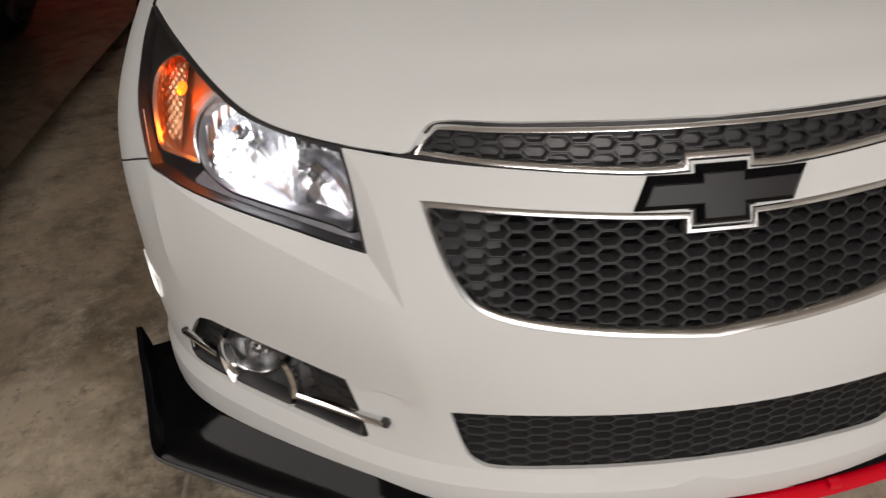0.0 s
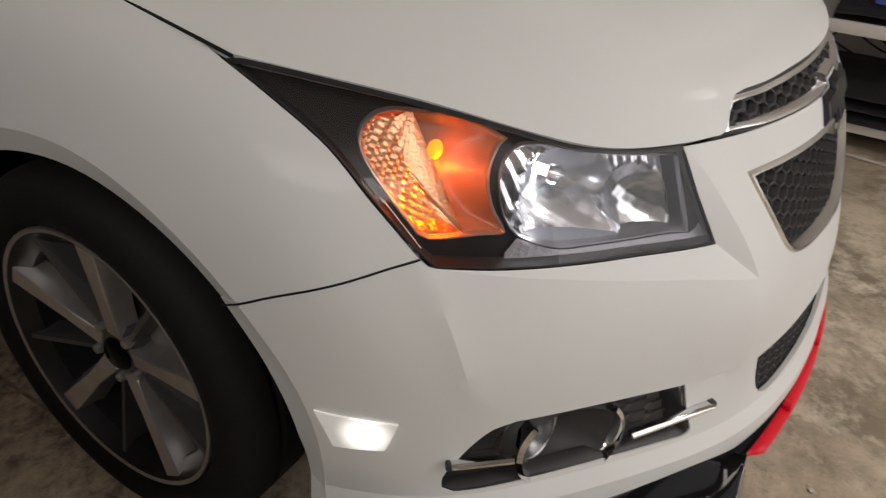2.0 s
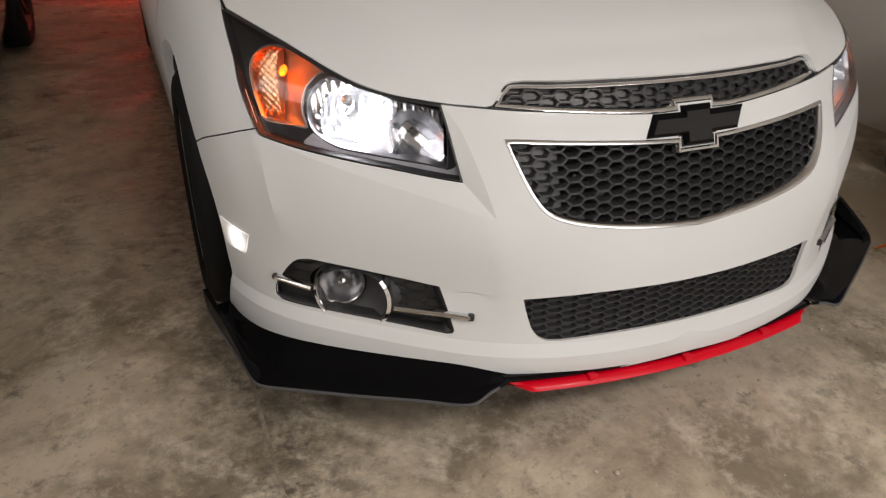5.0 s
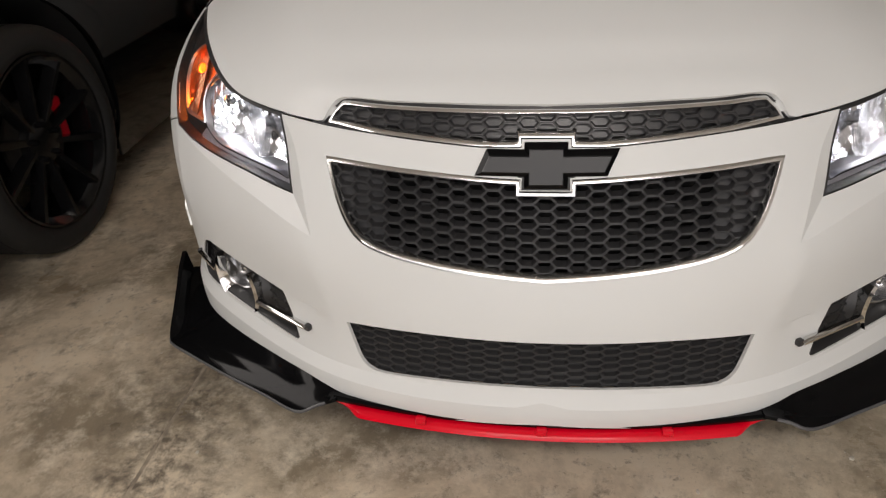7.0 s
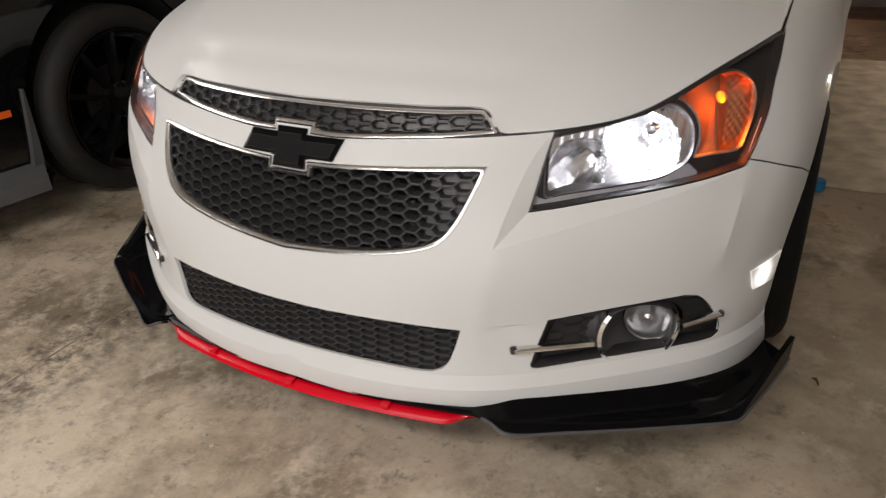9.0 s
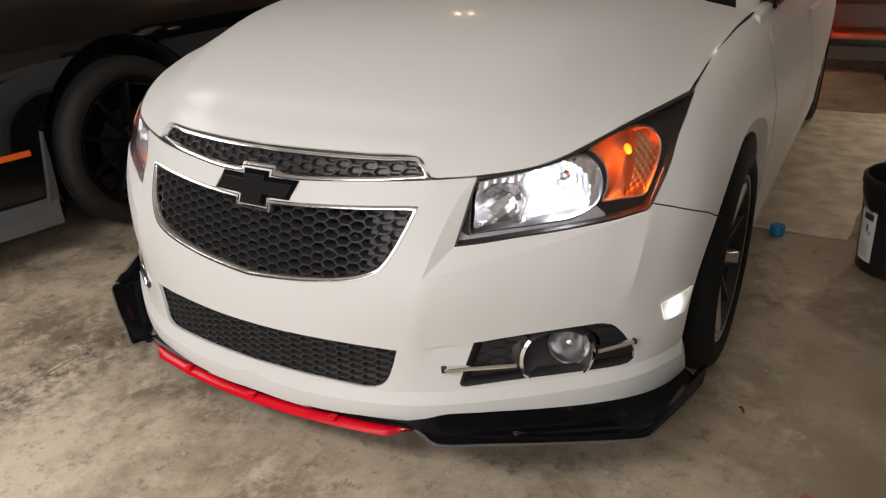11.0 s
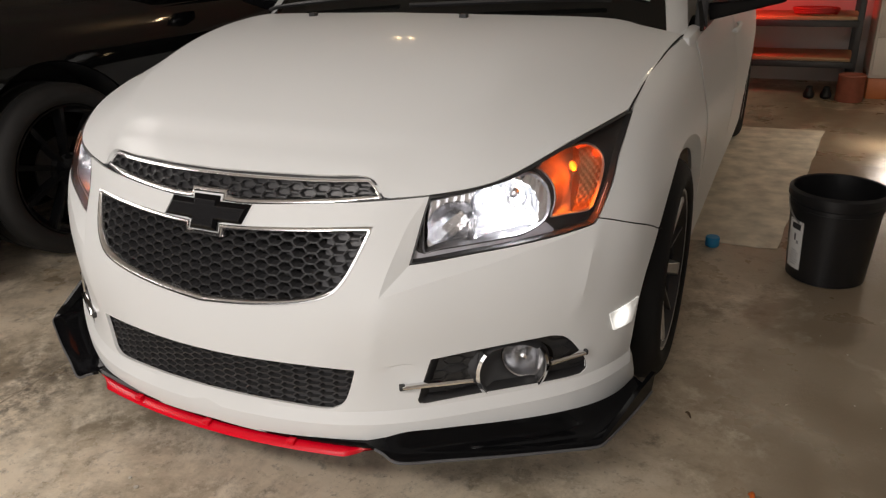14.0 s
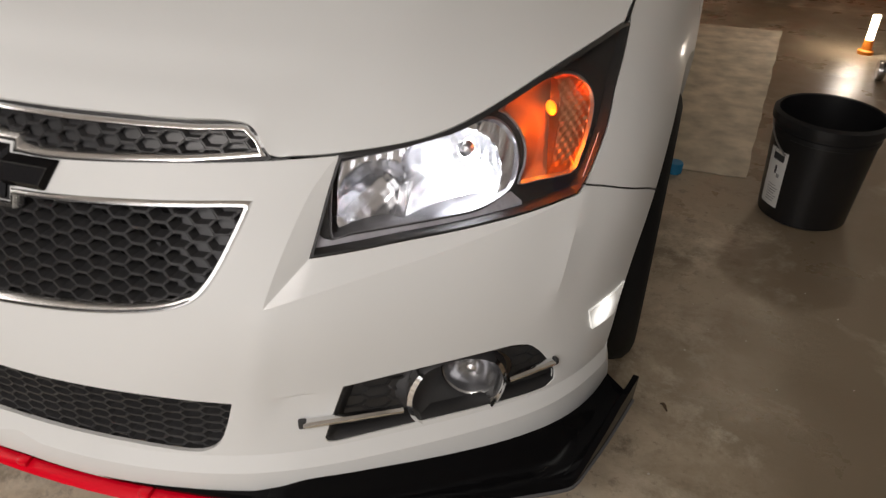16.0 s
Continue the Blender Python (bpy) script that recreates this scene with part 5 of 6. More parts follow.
def far_side(ob, parent):
    me = ob.data.copy()
    bm = bmesh.new()
    bm.from_mesh(me)
    for v in bm.verts:
        v.co.x = -4.9 - v.co.x
    bmesh.ops.reverse_faces(bm, faces=bm.faces)
    bm.to_mesh(me)
    bm.free()
    twin = new(ob.name.split(".")[0], me)
    twin.parent = parent
    for k in ob.keys():
        twin[k] = ob[k]
    for child in list(ob.children):
        far_side(child, twin)


for ob in list(coupe.children):
    far_side(ob, coupe)


# ---- the garage ----
def slab(name, x0, x1, y0, y1, z0, z1, mat, label, category):
    bm = bmesh.new()
    box(bm, x0, x1, y0, y1, z0, z1)
    ob = part(name, bm, mat, None, "", smooth=False)
    return tagged(ob, label, category, kind="structure")


def concrete():
    m = bpy.data.materials.new("garage_concrete")
    m.use_nodes = True
    nt = m.node_tree
    b = nt.nodes["Principled BSDF"]
    tc = nt.nodes.new("ShaderNodeTexCoord")

    def noise_at(scale, detail, rough=.6, lo=.35, hi=.65, dist=0.0):
        n = nt.nodes.new("ShaderNodeTexNoise")
        n.inputs["Scale"].default_value, n.inputs["Detail"].default_value, n.inputs["Roughness"].default_value, n.inputs["Distortion"].default_value = scale, detail, rough, dist
        nt.links.new(tc.outputs["Object"], n.inputs["Vector"])
        r = nt.nodes.new("ShaderNodeMapRange")
        r.inputs[1].default_value, r.inputs[2].default_value = lo, hi
        nt.links.new(n.outputs["Fac"], r.inputs[0])
        return r.outputs[0]

    def mix(fac, a, bcol):
        x = nt.nodes.new("ShaderNodeMix")
        x.data_type = "RGBA"
        nt.links.new(fac, x.inputs["Factor"])
        for s, c in (("A", a), ("B", bcol)):
            if isinstance(c, tuple):
                x.inputs[s].default_value = (*c, 1)
            else:
                nt.links.new(c, x.inputs[s])
        return x.outputs["Result"]
    c = mix(noise_at(2.2, 8, .70, .42, .60, .25), (.70, .60, .455), (.29, .24, .17))
    c = mix(noise_at(7, 8, .74, .50, .66, .2), c, (.74, .655, .52))
    c = mix(noise_at(13, 8, .74, .55, .70, .15), c, (.22, .185, .14))
    c = mix(noise_at(48, 5, .7, .58, .74), c, (.26, .215, .16))
    c = mix(noise_at(4.5, 9, .72, .55, .66, .1), c, (.76, .68, .54))
    c = mix(noise_at(.9, 6, .68, .58, .78, .3), c, (.19, .16, .12))
    c = mix(noise_at(120, 3, .6, .66, .74), c, (.55, .51, .43))
    # a dirty band trodden in along the joint, ragged at its edges
    xyz = nt.nodes.new("ShaderNodeSeparateXYZ")
    nt.links.new(tc.outputs["Object"], xyz.inputs[0])
    off = nt.nodes.new("ShaderNodeMath")
    off.operation = "ADD"
    off.inputs[1].default_value = .81
    nt.links.new(xyz.outputs[0], off.inputs[0])
    wide = nt.nodes.new("ShaderNodeMath")
    wide.operation = "ABSOLUTE"
    nt.links.new(off.outputs[0], wide.inputs[0])
    near = nt.nodes.new("ShaderNodeMapRange")
    near.inputs[1].default_value, near.inputs[2].default_value, near.inputs[3].default_value, near.inputs[4].default_value = .03, .24, 1.25, 0
    nt.links.new(wide.outputs[0], near.inputs[0])
    band = nt.nodes.new("ShaderNodeMath")
    band.operation = "MULTIPLY"
    nt.links.new(near.outputs[0], band.inputs[0])
    nt.links.new(noise_at(26, 9, .74, .42, .66, .25), band.inputs[1])
    c = mix(band.outputs[0], c, (.15, .125, .095))
    # shade over the bay's outer strip, put into the colour as ragged brown
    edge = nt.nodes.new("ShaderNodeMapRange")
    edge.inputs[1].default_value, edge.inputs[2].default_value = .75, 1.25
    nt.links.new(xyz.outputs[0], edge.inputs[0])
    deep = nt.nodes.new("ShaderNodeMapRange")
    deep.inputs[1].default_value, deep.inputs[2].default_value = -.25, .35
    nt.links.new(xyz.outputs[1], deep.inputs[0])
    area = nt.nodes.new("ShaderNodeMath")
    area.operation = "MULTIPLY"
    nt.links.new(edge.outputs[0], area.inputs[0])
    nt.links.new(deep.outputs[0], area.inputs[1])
    strip_shade = nt.nodes.new("ShaderNodeMath")
    strip_shade.operation = "MULTIPLY"
    nt.links.new(area.outputs[0], strip_shade.inputs[0])
    nt.links.new(noise_at(2.6, 7, .66, .28, .46, .3), strip_shade.inputs[1])
    c = mix(strip_shade.outputs[0], c, (.23, .18, .12))
    nt.links.new(c, b.inputs["Base Color"])
    r = nt.nodes.new("ShaderNodeMapRange")
    r.inputs[3].default_value, r.inputs[4].default_value = .22, .52
    nt.links.new(noise_at(3.5, 6), r.inputs[0])
    nt.links.new(r.outputs[0], b.inputs["Roughness"])
    bp = nt.nodes.new("ShaderNodeBump")
    bp.inputs["Strength"].default_value, bp.inputs["Distance"].default_value = .25, .003
    nt.links.new(noise_at(55, 8, .7, .2, .8), bp.inputs["Height"])
    nt.links.new(bp.outputs[0], b.inputs["Normal"])
    return m


CONCRETE = concrete()
WALL = material("wall_paint", (0.55, 0.52, 0.48), 0.8, mottle=0.3, mottle_scale=2)
WALL_WHITE = material("white_wall_paint", (0.64, 0.62, 0.58), 0.7, mottle=0.4, mottle_scale=2, dark=0.85)
# for the left wall, a darker colour than the other walls have
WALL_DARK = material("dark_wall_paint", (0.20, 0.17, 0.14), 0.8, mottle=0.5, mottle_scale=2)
OUTSIDE = material("driveway_concrete", (0.42, 0.40, 0.36), 0.8, bump=0.3, scale=60, mottle=0.6, mottle_scale=4)
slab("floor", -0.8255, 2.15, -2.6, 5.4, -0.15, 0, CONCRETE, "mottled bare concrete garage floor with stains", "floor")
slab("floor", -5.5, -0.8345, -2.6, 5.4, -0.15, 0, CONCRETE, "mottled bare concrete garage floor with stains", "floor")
slab("floor_joint", -0.8345, -0.8255, -2.6, 5.4, -0.15, -0.0008, material("joint_dirt", (0.46, 0.39, 0.30), 0.9, mottle=1.0, mottle_scale=28, dark=0.35), "dirt-filled joint in the concrete floor", "joint")
slab("ground", -12, 9, -14, -2.6, -0.18, -0.02, OUTSIDE, "pale concrete driveway outside the door", "ground")
slab("wall_right", 2.15, 2.3, -2.75, 5.55, 0, 2.7, WALL_WHITE, "plain painted garage wall", "wall")
slab("wall_left", -5.65, -5.5, -2.75, 5.55, 0, 2.7, WALL_DARK, "garage wall, darker than the others", "wall")
slab("wall_back", -5.5, 2.15, 5.4, 5.55, 0, 2.7, WALL, "pale painted garage back wall", "wall")
slab("wall_front", 1.4, 2.15, -2.75, -2.6, 0, 2.7, WALL, "plain wall beside the garage door", "wall")
slab("wall_front", -5.5, -3.6, -2.75, -2.6, 0, 2.7, WALL, "plain wall beside the garage door", "wall")
slab("wall_front", -3.6, 1.4, -2.75, -2.6, 2.25, 2.7, WALL, "lintel over the open garage door", "wall")
slab("ceiling", -5.65, 2.3, -2.75, 5.55, 2.7, 2.8, WALL, "plain garage ceiling", "ceiling")


# ---- loose things ----
def single(name, bm, mat, label, category, group="", sharp=40):
    return tagged(part(name, bm, mat, None, "", sharp=sharp), label, category, group)


# paper sheet on the floor along the car
PAPER = material("grubby_paper", (0.78, 0.70, 0.56), 0.8, bump=0.5, scale=22, mottle=1.0, mottle_scale=11, dark=0.6)
bm = bmesh.new()
rows = []
for j in range(41):
    t = j / 40
    y = 1.83 + 1.93 * t
    xr = 1.143 + .195 * t + .006 * noise.noise((3.1, y * 6, 0))
    rows.append([bm.verts.new((.62 + (xr - .62) * i / 16, y + .02 * (i / 16 - .5) + .006 * noise.noise((i * .9, 7, j * .9)), .004 + .006 * abs(noise.noise((i * .35, j * .35, 2))))) for i in range(17)])
for a, b in zip(rows, rows[1:]):
    for i in range(16):
        bm.faces.new((a[i], a[i + 1], b[i + 1], b[i]))
r = bmesh.ops.extrude_face_region(bm, geom=list(bm.faces))
bmesh.ops.translate(bm, vec=(0, 0, -.003), verts=[g for g in r["geom"] if isinstance(g, bmesh.types.BMVert)])
single("paper_sheet", bm, PAPER, "long creased beige paper sheet on the floor", "paper sheet")

# blue cap
bm = bmesh.new()
lathe(bm, [(.0001, .002), (.022, 0), (.026, .004), (.027, .036), (.024, .040), (.0001, .040)], 24, Matrix.Translation((.908, 1.80, 0)))
single("blue_cap", bm, material("blue_plastic", (0.02, 0.30, 0.62), 0.4, mottle=0.3, mottle_scale=40), "small bright blue plastic cap on the floor", "cap")

# bucket
BX, BY = 1.305, 1.665
bucket = thing("bucket", "black plastic bucket with a white label, open at the top", "bucket", (BX, BY, 0))
BUCKET = material("black_bucket_plastic", (0.010, 0.010, 0.011), 0.35, bump=0.1, scale=200, mottle=0.4, mottle_scale=15)
bm = bmesh.new()
lathe(bm, [(.0001, .004), (.120, .0), (.128, .006), (.145, .268), (.149, .270), (.149, .284), (.146, .286), (.147, .300), (.157, .303), (.157, .326), (.152, .330), (.147, .334), (.143, .330), (.141, .30), (.122, .02), (.0001, .018)], 56, Matrix.Translation((BX, BY, 0)))
part("shell", bm, BUCKET, bucket)
bm = bmesh.new()
tube(bm, [(BX - .150 * math.cos(a) - .012 * math.sin(a), BY - .150 * math.sin(a) * .4 - .16 * math.sin(a), .296 - .075 * math.sin(a)) for a in np.linspace(0, .8, 12)], .0025, 6)
part("handle", bm, SILVER, bucket, "thin wire handle")
LABEL_W = material("white_label", (0.72, 0.72, 0.70), 0.55, mottle=0.3, mottle_scale=30, dark=0.85)
INK = material("label_ink", (0.03, 0.03, 0.032), 0.6)
INK_GREY = material("label_grey_ink", (0.30, 0.30, 0.30), 0.6)


def on_bucket(name, a0, a1, z0, z1, lift, mat, label=""):
    n = 8
    vs = [(BX + (.1281 + .0573 * z + lift) * math.cos(a), BY + (.1281 + .0573 * z + lift) * math.sin(a), z) for z in (z0, z1) for a in np.linspace(a0, a1, n + 1)]
    return link_mesh(name, vs, [[k, k + 1, n + 2 + k, n + 1 + k] for k in range(n)], mat, bucket, label)


A0, A1 = math.radians(197), math.radians(228)
on_bucket("label_sheet", A0, A1, .045, .225, .0012, LABEL_W, "white printed label with dark blocks and bars")
on_bucket("label_block", A0 + .14, A1 - .08, .192, .214, .0018, INK)
for k in range(7):
    on_bucket("label_bar", A0 + .16, A1 - .14 + .03 * (k % 3), .060 + .0085 * k, .063 + .0085 * k, .0018, INK_GREY)
on_bucket("label_mark", A0 + .26, A1 - .22, .150, .176, .0018, INK)
on_bucket("label_mark", A0 + .34, A1 - .12, .140, .152, .0018, INK_GREY)

# orange strap with a tag
bm = bmesh.new()
tube(bm, [(1.13 + .012 * math.sin(t * 2.6), .30 + .075 * t, .006 + .03 * math.sin(t * 3.0)) for t in np.linspace(0, 1, 12)], [.003 + .0025 * math.sin(t * 3) for t in np.linspace(0, 1, 12)], 8)
single("orange_strap", bm, material("orange_plastic", (0.75, 0.16, 0.02), 0.4, mottle=0.3, mottle_scale=40), "short curved orange plastic strap on the floor", "strap")
bm = bmesh.new()
box(bm, 1.112, 1.124, .305, .322, 0, .008, .003)
single("white_chip", bm, LABEL_W, "small white chip on the floor", "chip")

# dead leaf and grit
bm = bmesh.new()
rows = [[bm.verts.new((.972 + .017 * (t - .5) + w * .003 * math.sin(t * math.pi), .63 - .014 * (t - .5) + w * .0035 * math.sin(t * math.pi), .004 + .005 * abs(w) + .004 * math.sin(t * 5))) for w in (-1, 0, 1)] for t in np.linspace(0, 1, 7)]
for a, b in zip(rows, rows[1:]):
    for i in range(2):
        bm.faces.new((a[i], a[i + 1], b[i + 1], b[i]))
single("dead_leaf", bm, material("dead_leaf", (0.09, 0.055, 0.025), 0.8, mottle=0.5, mottle_scale=200), "small curled dead leaf on the floor", "leaf")
bm = bmesh.new()
rng = random.Random(4)
spots = [(-.19, -.128, .007), (-.229, -.109, .006), (.613, .107, .007), (1.255, -.19, .008), (.436, -.241, .005), (.40, -.02, .006), (.55, -.12, .004), (-.73, .03, .005), (.30, .0, .006)]
spots += [(rng.uniform(-1.6, 1.9), rng.uniform(-1.0, 1.2), rng.uniform(.0012, .0035)) for _ in range(260)]
for x, y, r in spots:
    m = Matrix.Translation((x, y, r * .35)) @ Matrix.Rotation(rng.uniform(0, 6), 4, "Z") @ Matrix.Diagonal((1, rng.uniform(.5, .9), .5, 1))
    bmesh.ops.create_icosphere(bm, subdivisions=1, radius=r, matrix=m)
ob = tagged(part("floor_grit", bm, material("pale_grit", (0.62, 0.58, 0.50), 0.8, mottle=0.6, mottle_scale=80), None, ""), "scattered pale grit and paint flakes on the floor", "grit", kind="stuff")

# ---- white steel shelf along the right wall ----
SHELF_WHITE = material("white_steel_paint", (0.72, 0.70, 0.66), 0.5, mottle=0.5, mottle_scale=9, dark=0.8)
shelf = thing("steel_shelf", "white painted steel shelf with mats and a jack stand on it", "shelf", (1.8, -.6, 0))
for x in (1.58, 2.06):
    for y in (.325, -1.5):
        bm = bmesh.new()
        box(bm, x, x + .045, y - .005, y, 0, 1.9, .001)
        box(bm, x if x < 1.8 else x + .040, x + .005 if x < 1.8 else x + .045, y - .045, y, 0, 1.9, .001)
        part("post", bm, SHELF_WHITE, shelf)
for z in (.065, .40, .95, 1.5):
    for x in (1.575, 2.095):
        bm = bmesh.new()
        box(bm, x, x + .012, -1.5, .32, z, z + .042, .002)
        part("rail", bm, SHELF_WHITE, shelf)
    for y in (.30, -1.5):
        bm = bmesh.new()
        box(bm, 1.587, 2.095, y, y + .012, z, z + .042, .002)
        part("rail", bm, SHELF_WHITE, shelf)
    bm = bmesh.new()
    box(bm, 1.587, 2.095, -1.488, .30, z + .030, z + .037)
    part("board", bm, SHELF_WHITE, shelf)


def soft_pad(name, x0, x1, y0, y1, z, h, seed, mat, label, category, layers=3):
    """A floppy folded pile."""
    ob = thing(name, label, category, ((x0 + x1) / 2, (y0 + y1) / 2, z))
    rg = random.Random(seed)
    for k in range(layers):
        bm = bmesh.new()
        hh = h / layers
        d = rg.uniform(-.03, .03)
        rows = []
        for j in range(25):
            v = j / 24
            rows.append([bm.verts.new((x0 + (x1 - x0) * i / 12 + d, y0 + (y1 - y0) * v + d, z + hh * (k + 1) + .012 * noise.noise((i * .4, j * .3, seed + k)) - .035 * max(0, 1 - i / 2) * (k < layers))) for i in range(13)])
        for a, b in zip(rows, rows[1:]):
            for i in range(12):
                bm.faces.new((a[i], a[i + 1], b[i + 1], b[i]))
        r = bmesh.ops.extrude_face_region(bm, geom=list(bm.faces))
        for g in r["geom"]:
            if isinstance(g, bmesh.types.BMVert):
                g.co.z = max(z + hh * k + .001, g.co.z - hh * .8)
        part("layer", bm, mat, ob)
    return ob


BLACK_CLOTH = material("black_rubber_mat", (0.010, 0.010, 0.011), 0.6, bump=0.3, scale=150, mottle=0.5, mottle_scale=12)
soft_pad("folded_mats", 1.55, 2.02, -1.2, .22, .102, .13, 5, BLACK_CLOTH, "pile of black rubber car mats on the lowest shelf", "mats")
soft_pad("black_case", 1.62, 2.0, -.9, .20, .437, .055, 9, BLACK_CLOTH, "flat black fabric case on the shelf", "case", layers=2)
BLUE = material("blue_steel_paint", (0.008, 0.04, 0.30), 0.45, mottle=0.4, mottle_scale=14)
SX, SY = 1.79, .16
stand = thing("jack_stand", "blue steel jack stand on the shelf", "jack stand", (SX, SY, .49))
for sx in (-1, 1):
    for sy in (-1, 1):
        bm = bmesh.new()
        solid(bm, [(SX + sx * .115, SY + sy * .115, .494), (SX + sx * .078, SY + sy * .115, .494), (SX + sx * .115, SY + sy * .078, .494)], [(SX + sx * .040, SY + sy * .040, .76), (SX + sx * .014, SY + sy * .040, .76), (SX + sx * .040, SY + sy * .014, .76)])
        part("leg", bm, BLUE, stand, smooth=False)
    for flip in (0, 1):
        bm = bmesh.new()
        q = [(-.10, .53), (.10, .53), (.092, .556), (-.092, .556)]
        lo = [(SX + (sx * .102 if flip else h), SY + (h if flip else sx * .102), z) for h, z in q]
        hi = [(SX + (sx * .097 if flip else h), SY + (h if flip else sx * .097), z) for h, z in q]
        solid(bm, lo, hi)
        part("foot_tie", bm, BLUE, stand, smooth=False)
bm = bmesh.new()
box(bm, SX - .046, SX + .046, SY - .046, SY + .046, .64, .82, .006)
part("column", bm, BLUE, stand)
bm = bmesh.new()
box(bm, SX - .02, SX + .02, SY - .02, SY + .02, .82, .91, .004)
part("ratchet_post", bm, SILVER_DARK, stand)
bm = bmesh.new()
tube(bm, [(SX - .046, SY, .76), (SX - .085, SY, .745), (SX - .13, SY + .01, .70)], .007, 8)
part("release_lever", bm, BLUE, stand)
for k in range(4):
    bm = bmesh.new()
    rg = random.Random(30 + k)
    tube(bm, [(2.06 + .02 * math.sin(t * 9 + k), .22 - .22 * k * t - .35 * t, .26 + .10 * math.sin(t * (4 + k) + k) * (1 - t) + .05 * k * t) for t in np.linspace(0, 1, 20)], .004, 6)
    single("black_cable", bm, BLACK_PLASTIC, "thin black cable hanging behind the shelf", "cable", "cables behind the shelf")

# flat cord on the floor before the shelf
bm = bmesh.new()
tube(bm, smooth_line([(1.64, .62, .006), (1.575, .325, .006), (1.512, .02, .006), (1.482, -.19, .006), (1.468, -.38, .006), (1.47, -.75, .006), (1.55, -1.2, .006)], .04), .0065, 8)
single("extension_cord", bm, material("beige_cord", (0.55, 0.50, 0.42), 0.6, mottle=0.5, mottle_scale=40), "beige cord lying on the floor before the shelf", "cord")

# black bag and red can past the shelf
bag = thing("black_bag", "black fabric bag with a carrying handle", "bag", (1.86, .66, 0))
bm = bmesh.new()
box(bm, 1.70, 2.02, .50, .86, .0, .35, .06)
part("bag_body", bm, BLACK_CLOTH, bag)
bm = bmesh.new()
tube(bm, [(1.86 - .10 * math.cos(a), .66, .34 + .055 * math.sin(a)) for a in np.linspace(0, math.pi, 15)], .012, 8)
part("bag_handle", bm, BLACK_CLOTH, bag)
can = thing("fuel_can", "red plastic fuel can on the floor", "fuel can", (1.86, .40, 0))
bm = bmesh.new()
box(bm, 1.80, 2.02, .37, .48, .0, .15, .03)
part("can_body", bm, material("red_can_plastic", (0.35, 0.01, 0.012), 0.45, mottle=0.4, mottle_scale=14), can)
bm = bmesh.new()
tube(bm, [(1.86, .425, .145), (1.86, .425, .18), (1.96, .425, .18), (1.96, .425, .145)], .010, 8)
part("can_handle", bm, material("red_handle", (0.30, 0.01, 0.012), 0.45), can)

# ---- far end: black rack with wooden shelves, cabinet, lamp and jack ----
WOOD = material("raw_wood", (0.42, 0.26, 0.13), 0.6, bump=0.2, scale=60, mottle=0.6, mottle_scale=9)
rack = thing("storage_rack", "black slotted steel rack with raw wooden shelves", "rack", (1.0, 5.0, 0))
for x in (.30, 1.50):
    for y in (4.86, 5.28):
        bm = bmesh.new()
        box(bm, x - .02, x + .02, y - .004, y, 0, 1.8, .001)
        box(bm, x - .02 if x < 1 else x + .016, x - .016 if x < 1 else x + .02, y, y + .036, 0, 1.8, .001)
        part("post", bm, BLACK_PLASTIC, rack)
for z in (.235, .515, .90, 1.35):
    bm = bmesh.new()
    box(bm, .30, 1.50, 4.87, 5.30, z, z + .022, .002)
    part("board", bm, WOOD, rack)
    for y in (4.855, 5.29):
        bm = bmesh.new()
        box(bm, .30, 1.50, y, y + .012, z - .045, z - .001, .002)
        part("beam", bm, BLACK_PLASTIC, rack)
snake = thing("red_tool", "red coiled air hose on the rack", "air hose", (1.2, 5.0, .54))
bm = bmesh.new()
tube(bm, [(1.22 + (.13 + .02 * (a / 20)) * math.cos(a), 5.0 + .08 * math.sin(a), .55 + .002 * a) for a in np.linspace(0, 18, 80)], .012, 8)
part("hose", bm, material("dull_red_rubber", (0.30, 0.015, 0.015), 0.5, mottle=0.4, mottle_scale=30), snake)
for x in (1.25, 1.36):
    bm = bmesh.new()
    lathe(bm, [(.0001, 0), (.05, 0), (.055, .02), (.035, .05), (.03, .07), (.0001, .075)], 16, Matrix.Translation((x, 4.78, 0)) @ Matrix.Diagonal((.7, 1.6, 1, 1)))
    single("shoe", bm, BLACK_CLOTH, "black shoe on the floor by the rack", "shoe", "shoes by the rack")
bm = bmesh.new()
lathe(bm, [(.0001, 0), (.085, 0), (.088, .004), (.086, .17), (.090, .175), (.084, .18), (.080, .172), (.0001, .165)], 32, Matrix.Translation((1.50, 4.70, 0)))
single("paint_can", bm, material("rusty_can", (0.32, 0.10, 0.06), 0.5, mottle=0.7, mottle_scale=18), "rusty red paint can on the floor", "paint can")
cabinet = thing("cabinet", "pale cabinet with drawers on an orange plinth", "cabinet", (1.85, 5.0, 0))
CAB = material("pale_cabinet_paint", (0.62, 0.56, 0.48), 0.5, mottle=0.4, mottle_scale=6)
bm = bmesh.new()
box(bm, 1.60, 2.14, 4.80, 5.35, .14, 1.0, .006)
part("carcass", bm, CAB, cabinet)
bm = bmesh.new()
box(bm, 1.605, 2.135, 4.79, 5.30, 0, .14, .004)
part("plinth", bm, material("orange_plinth", (0.55, 0.17, 0.05), 0.5, mottle=0.5, mottle_scale=10), cabinet)
for z in (.16, .44, .72):
    bm = bmesh.new()
    box(bm, 1.615, 2.125, 4.782, 4.80, z, z + .255, .004)
    d = part("drawer", bm, CAB, cabinet)
    bm = bmesh.new()
    tube(bm, [(1.77, 4.780, z + .13), (1.77, 4.76, z + .13), (1.97, 4.76, z + .13), (1.97, 4.780, z + .13)], .006, 6)
    part("drawer_handle", bm, BLACK_PLASTIC, d)
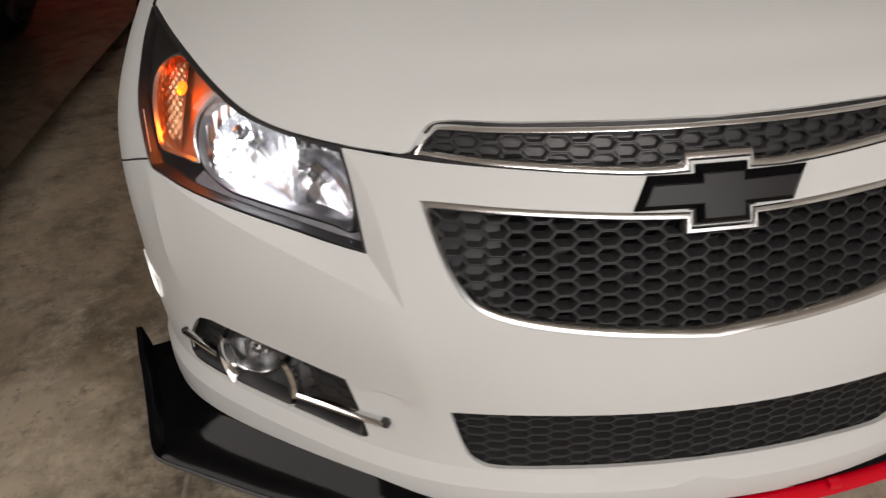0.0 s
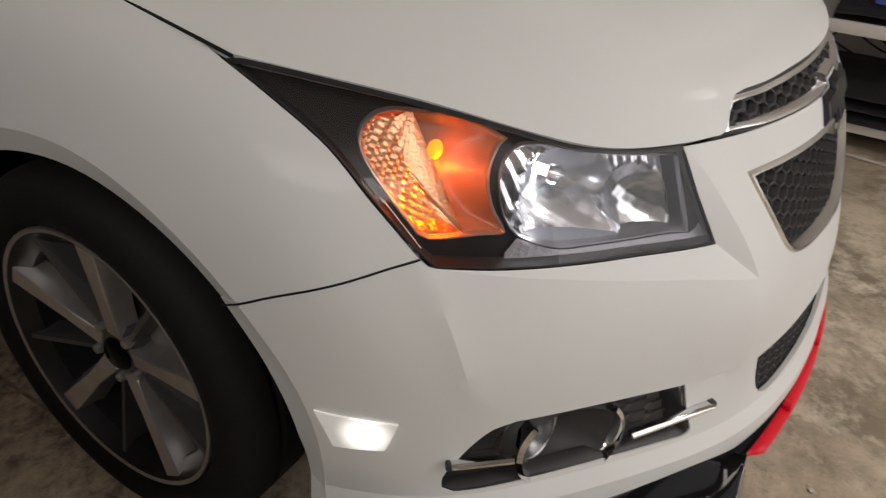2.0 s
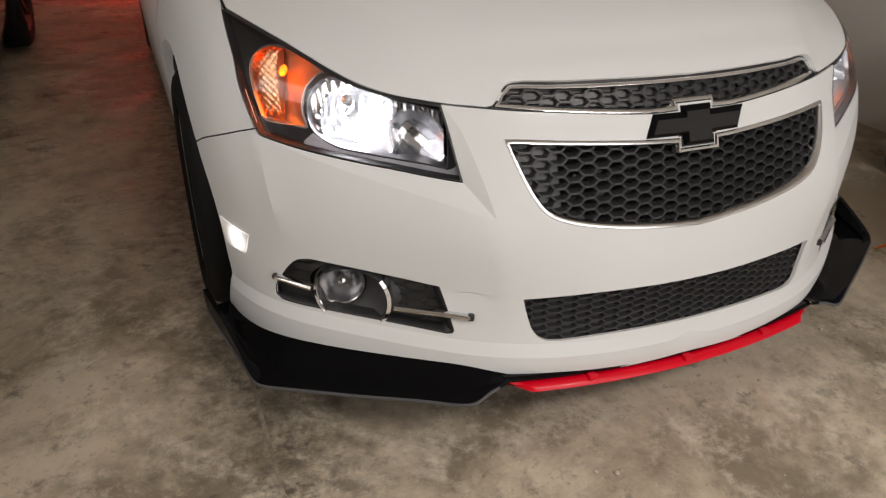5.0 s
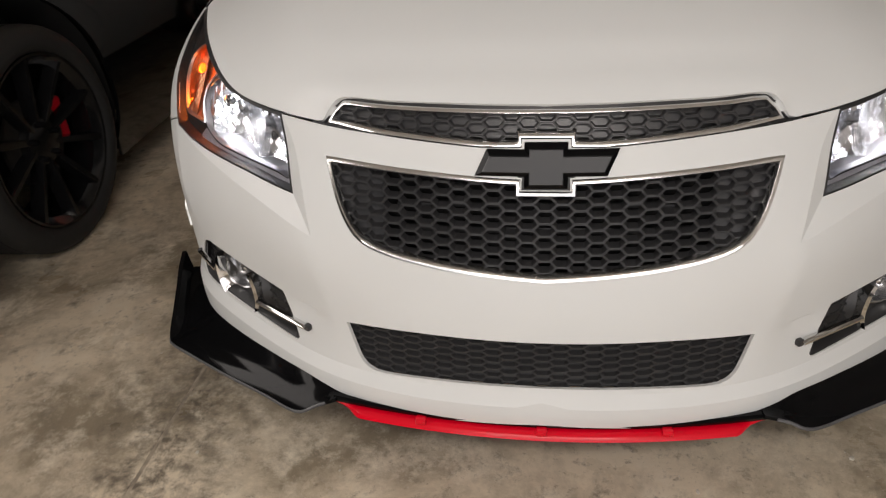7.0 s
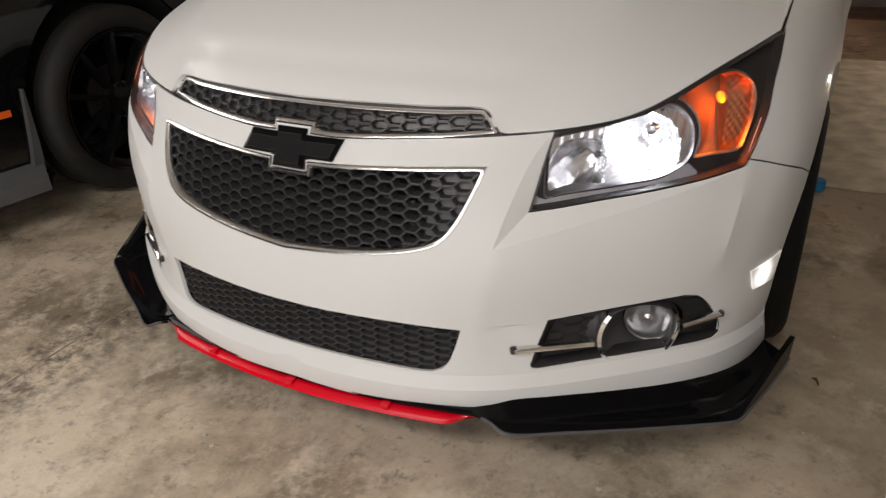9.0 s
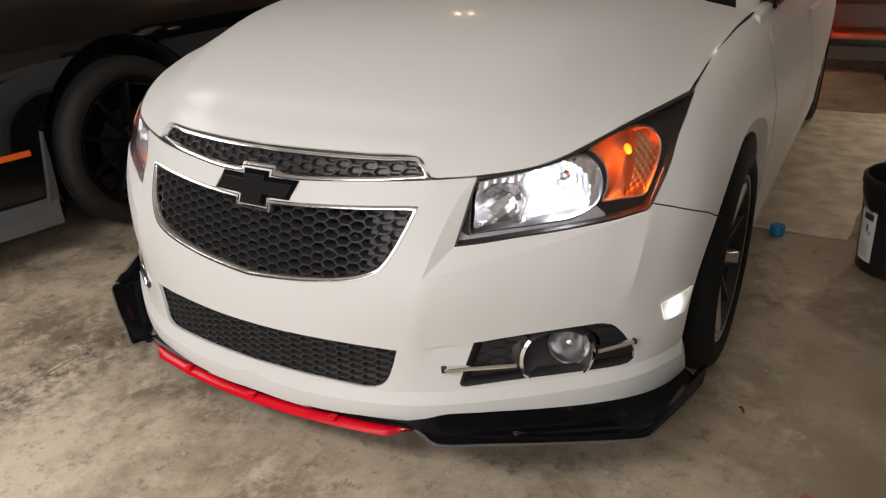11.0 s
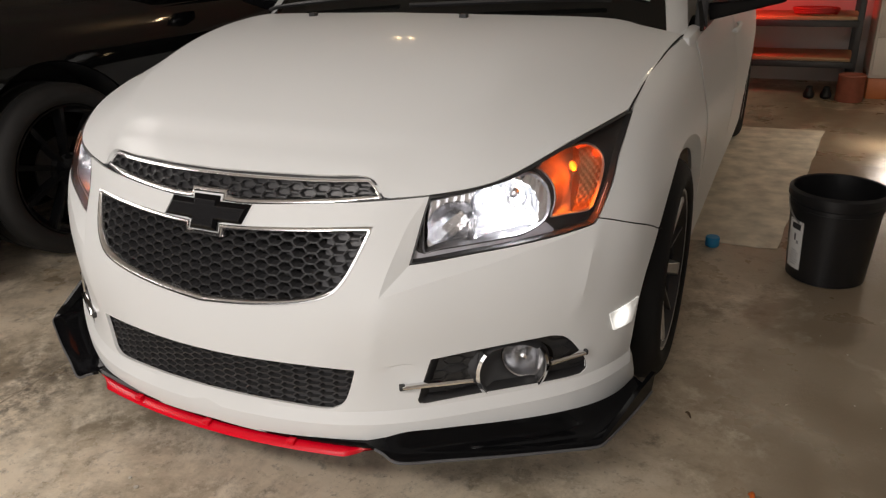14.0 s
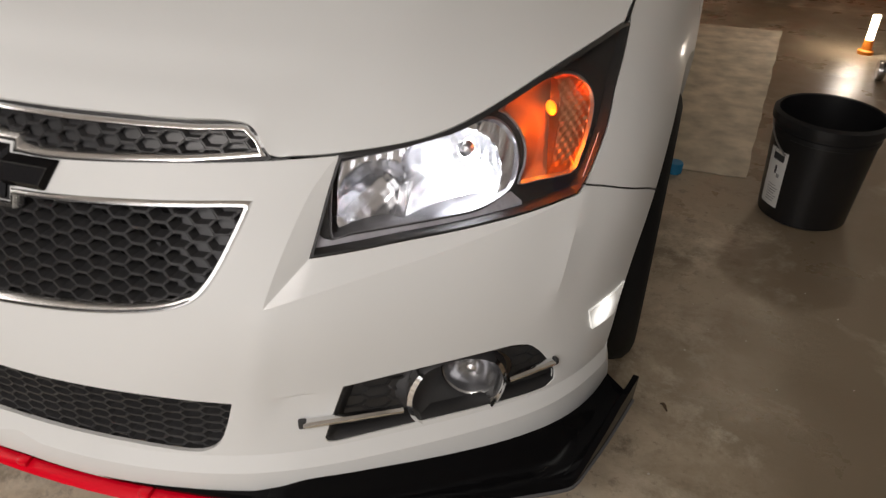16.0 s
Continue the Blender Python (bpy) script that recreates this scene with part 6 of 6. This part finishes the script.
lamp = thing("work_lamp", "upright work lamp with a glowing tube on an orange foot", "work lamp", (1.72, 3.54, 0))
bm = bmesh.new()
lathe(bm, [(.0001, 0), (.038, 0), (.038, .016), (.024, .024), (.022, .07), (.0001, .072)], 24, Matrix.Translation((1.72, 3.54, 0)))
part("lamp_foot", bm, material("orange_lamp_plastic", (0.65, 0.20, 0.02), 0.4), lamp)
bm = bmesh.new()
lathe(bm, [(.0001, .07), (.018, .07), (.018, .19), (.0001, .195)], 20, Matrix.Translation((1.72, 3.54, 0)))
part("lamp_tube", bm, glowing("lamp_glow", (1.0, 0.86, 0.62), 9), lamp)
DX, DY = -.16, -.28
jack = thing("floor_jack", "bright metal trolley jack with castor wheels", "jack", (1.98 + DX, 3.1 + DY, 0))
JACK = material("bright_jack_metal", (0.6, 0.6, 0.6), 0.2, metal=1.0, mottle=0.6, mottle_scale=12)
for x in (1.90 + DX, 2.05 + DX):
    bm = bmesh.new()
    solid(bm, [(x, 2.78 + DY, .05), (x + .012, 2.78 + DY, .05), (x + .012, 3.45 + DY, .05), (x, 3.45 + DY, .05)], [(x, 2.80 + DY, .11), (x + .012, 2.80 + DY, .11), (x + .012, 3.42 + DY, .17), (x, 3.42 + DY, .17)])
    part("side_plate", bm, JACK, jack, smooth=False)
    for y in (2.83 + DY, 3.40 + DY):
        bm = bmesh.new()
        lathe(bm, [(.0001, -.016), (.042, -.016), (.045, -.008), (.045, .008), (.042, .016), (.0001, .016)], 24, Matrix.Translation((x - .02 if x < 2 + DX else x + .032, y, .045)) @ Matrix.Rotation(radians(90), 4, "Y"))
        part("castor", bm, JACK, jack)
bm = bmesh.new()
box(bm, 1.93 + DX, 2.03 + DX, 2.84 + DY, 3.2 + DY, .09, .13, .008)
part("lift_arm", bm, JACK, jack)
bm = bmesh.new()
lathe(bm, [(.0001, .13), (.05, .13), (.055, .15), (.045, .155), (.0001, .15)], 24, Matrix.Translation((1.98 + DX, 2.88 + DY, 0)))
part("saddle", bm, SILVER_DARK, jack)
bm = bmesh.new()
tube(bm, [(1.98 + DX, 3.35 + DY, .12), (2.0 + DX, 3.7 + DY, .55), (2.02 + DX, 4.0 + DY, .95)], .016, 10)
part("jack_handle", bm, JACK, jack)
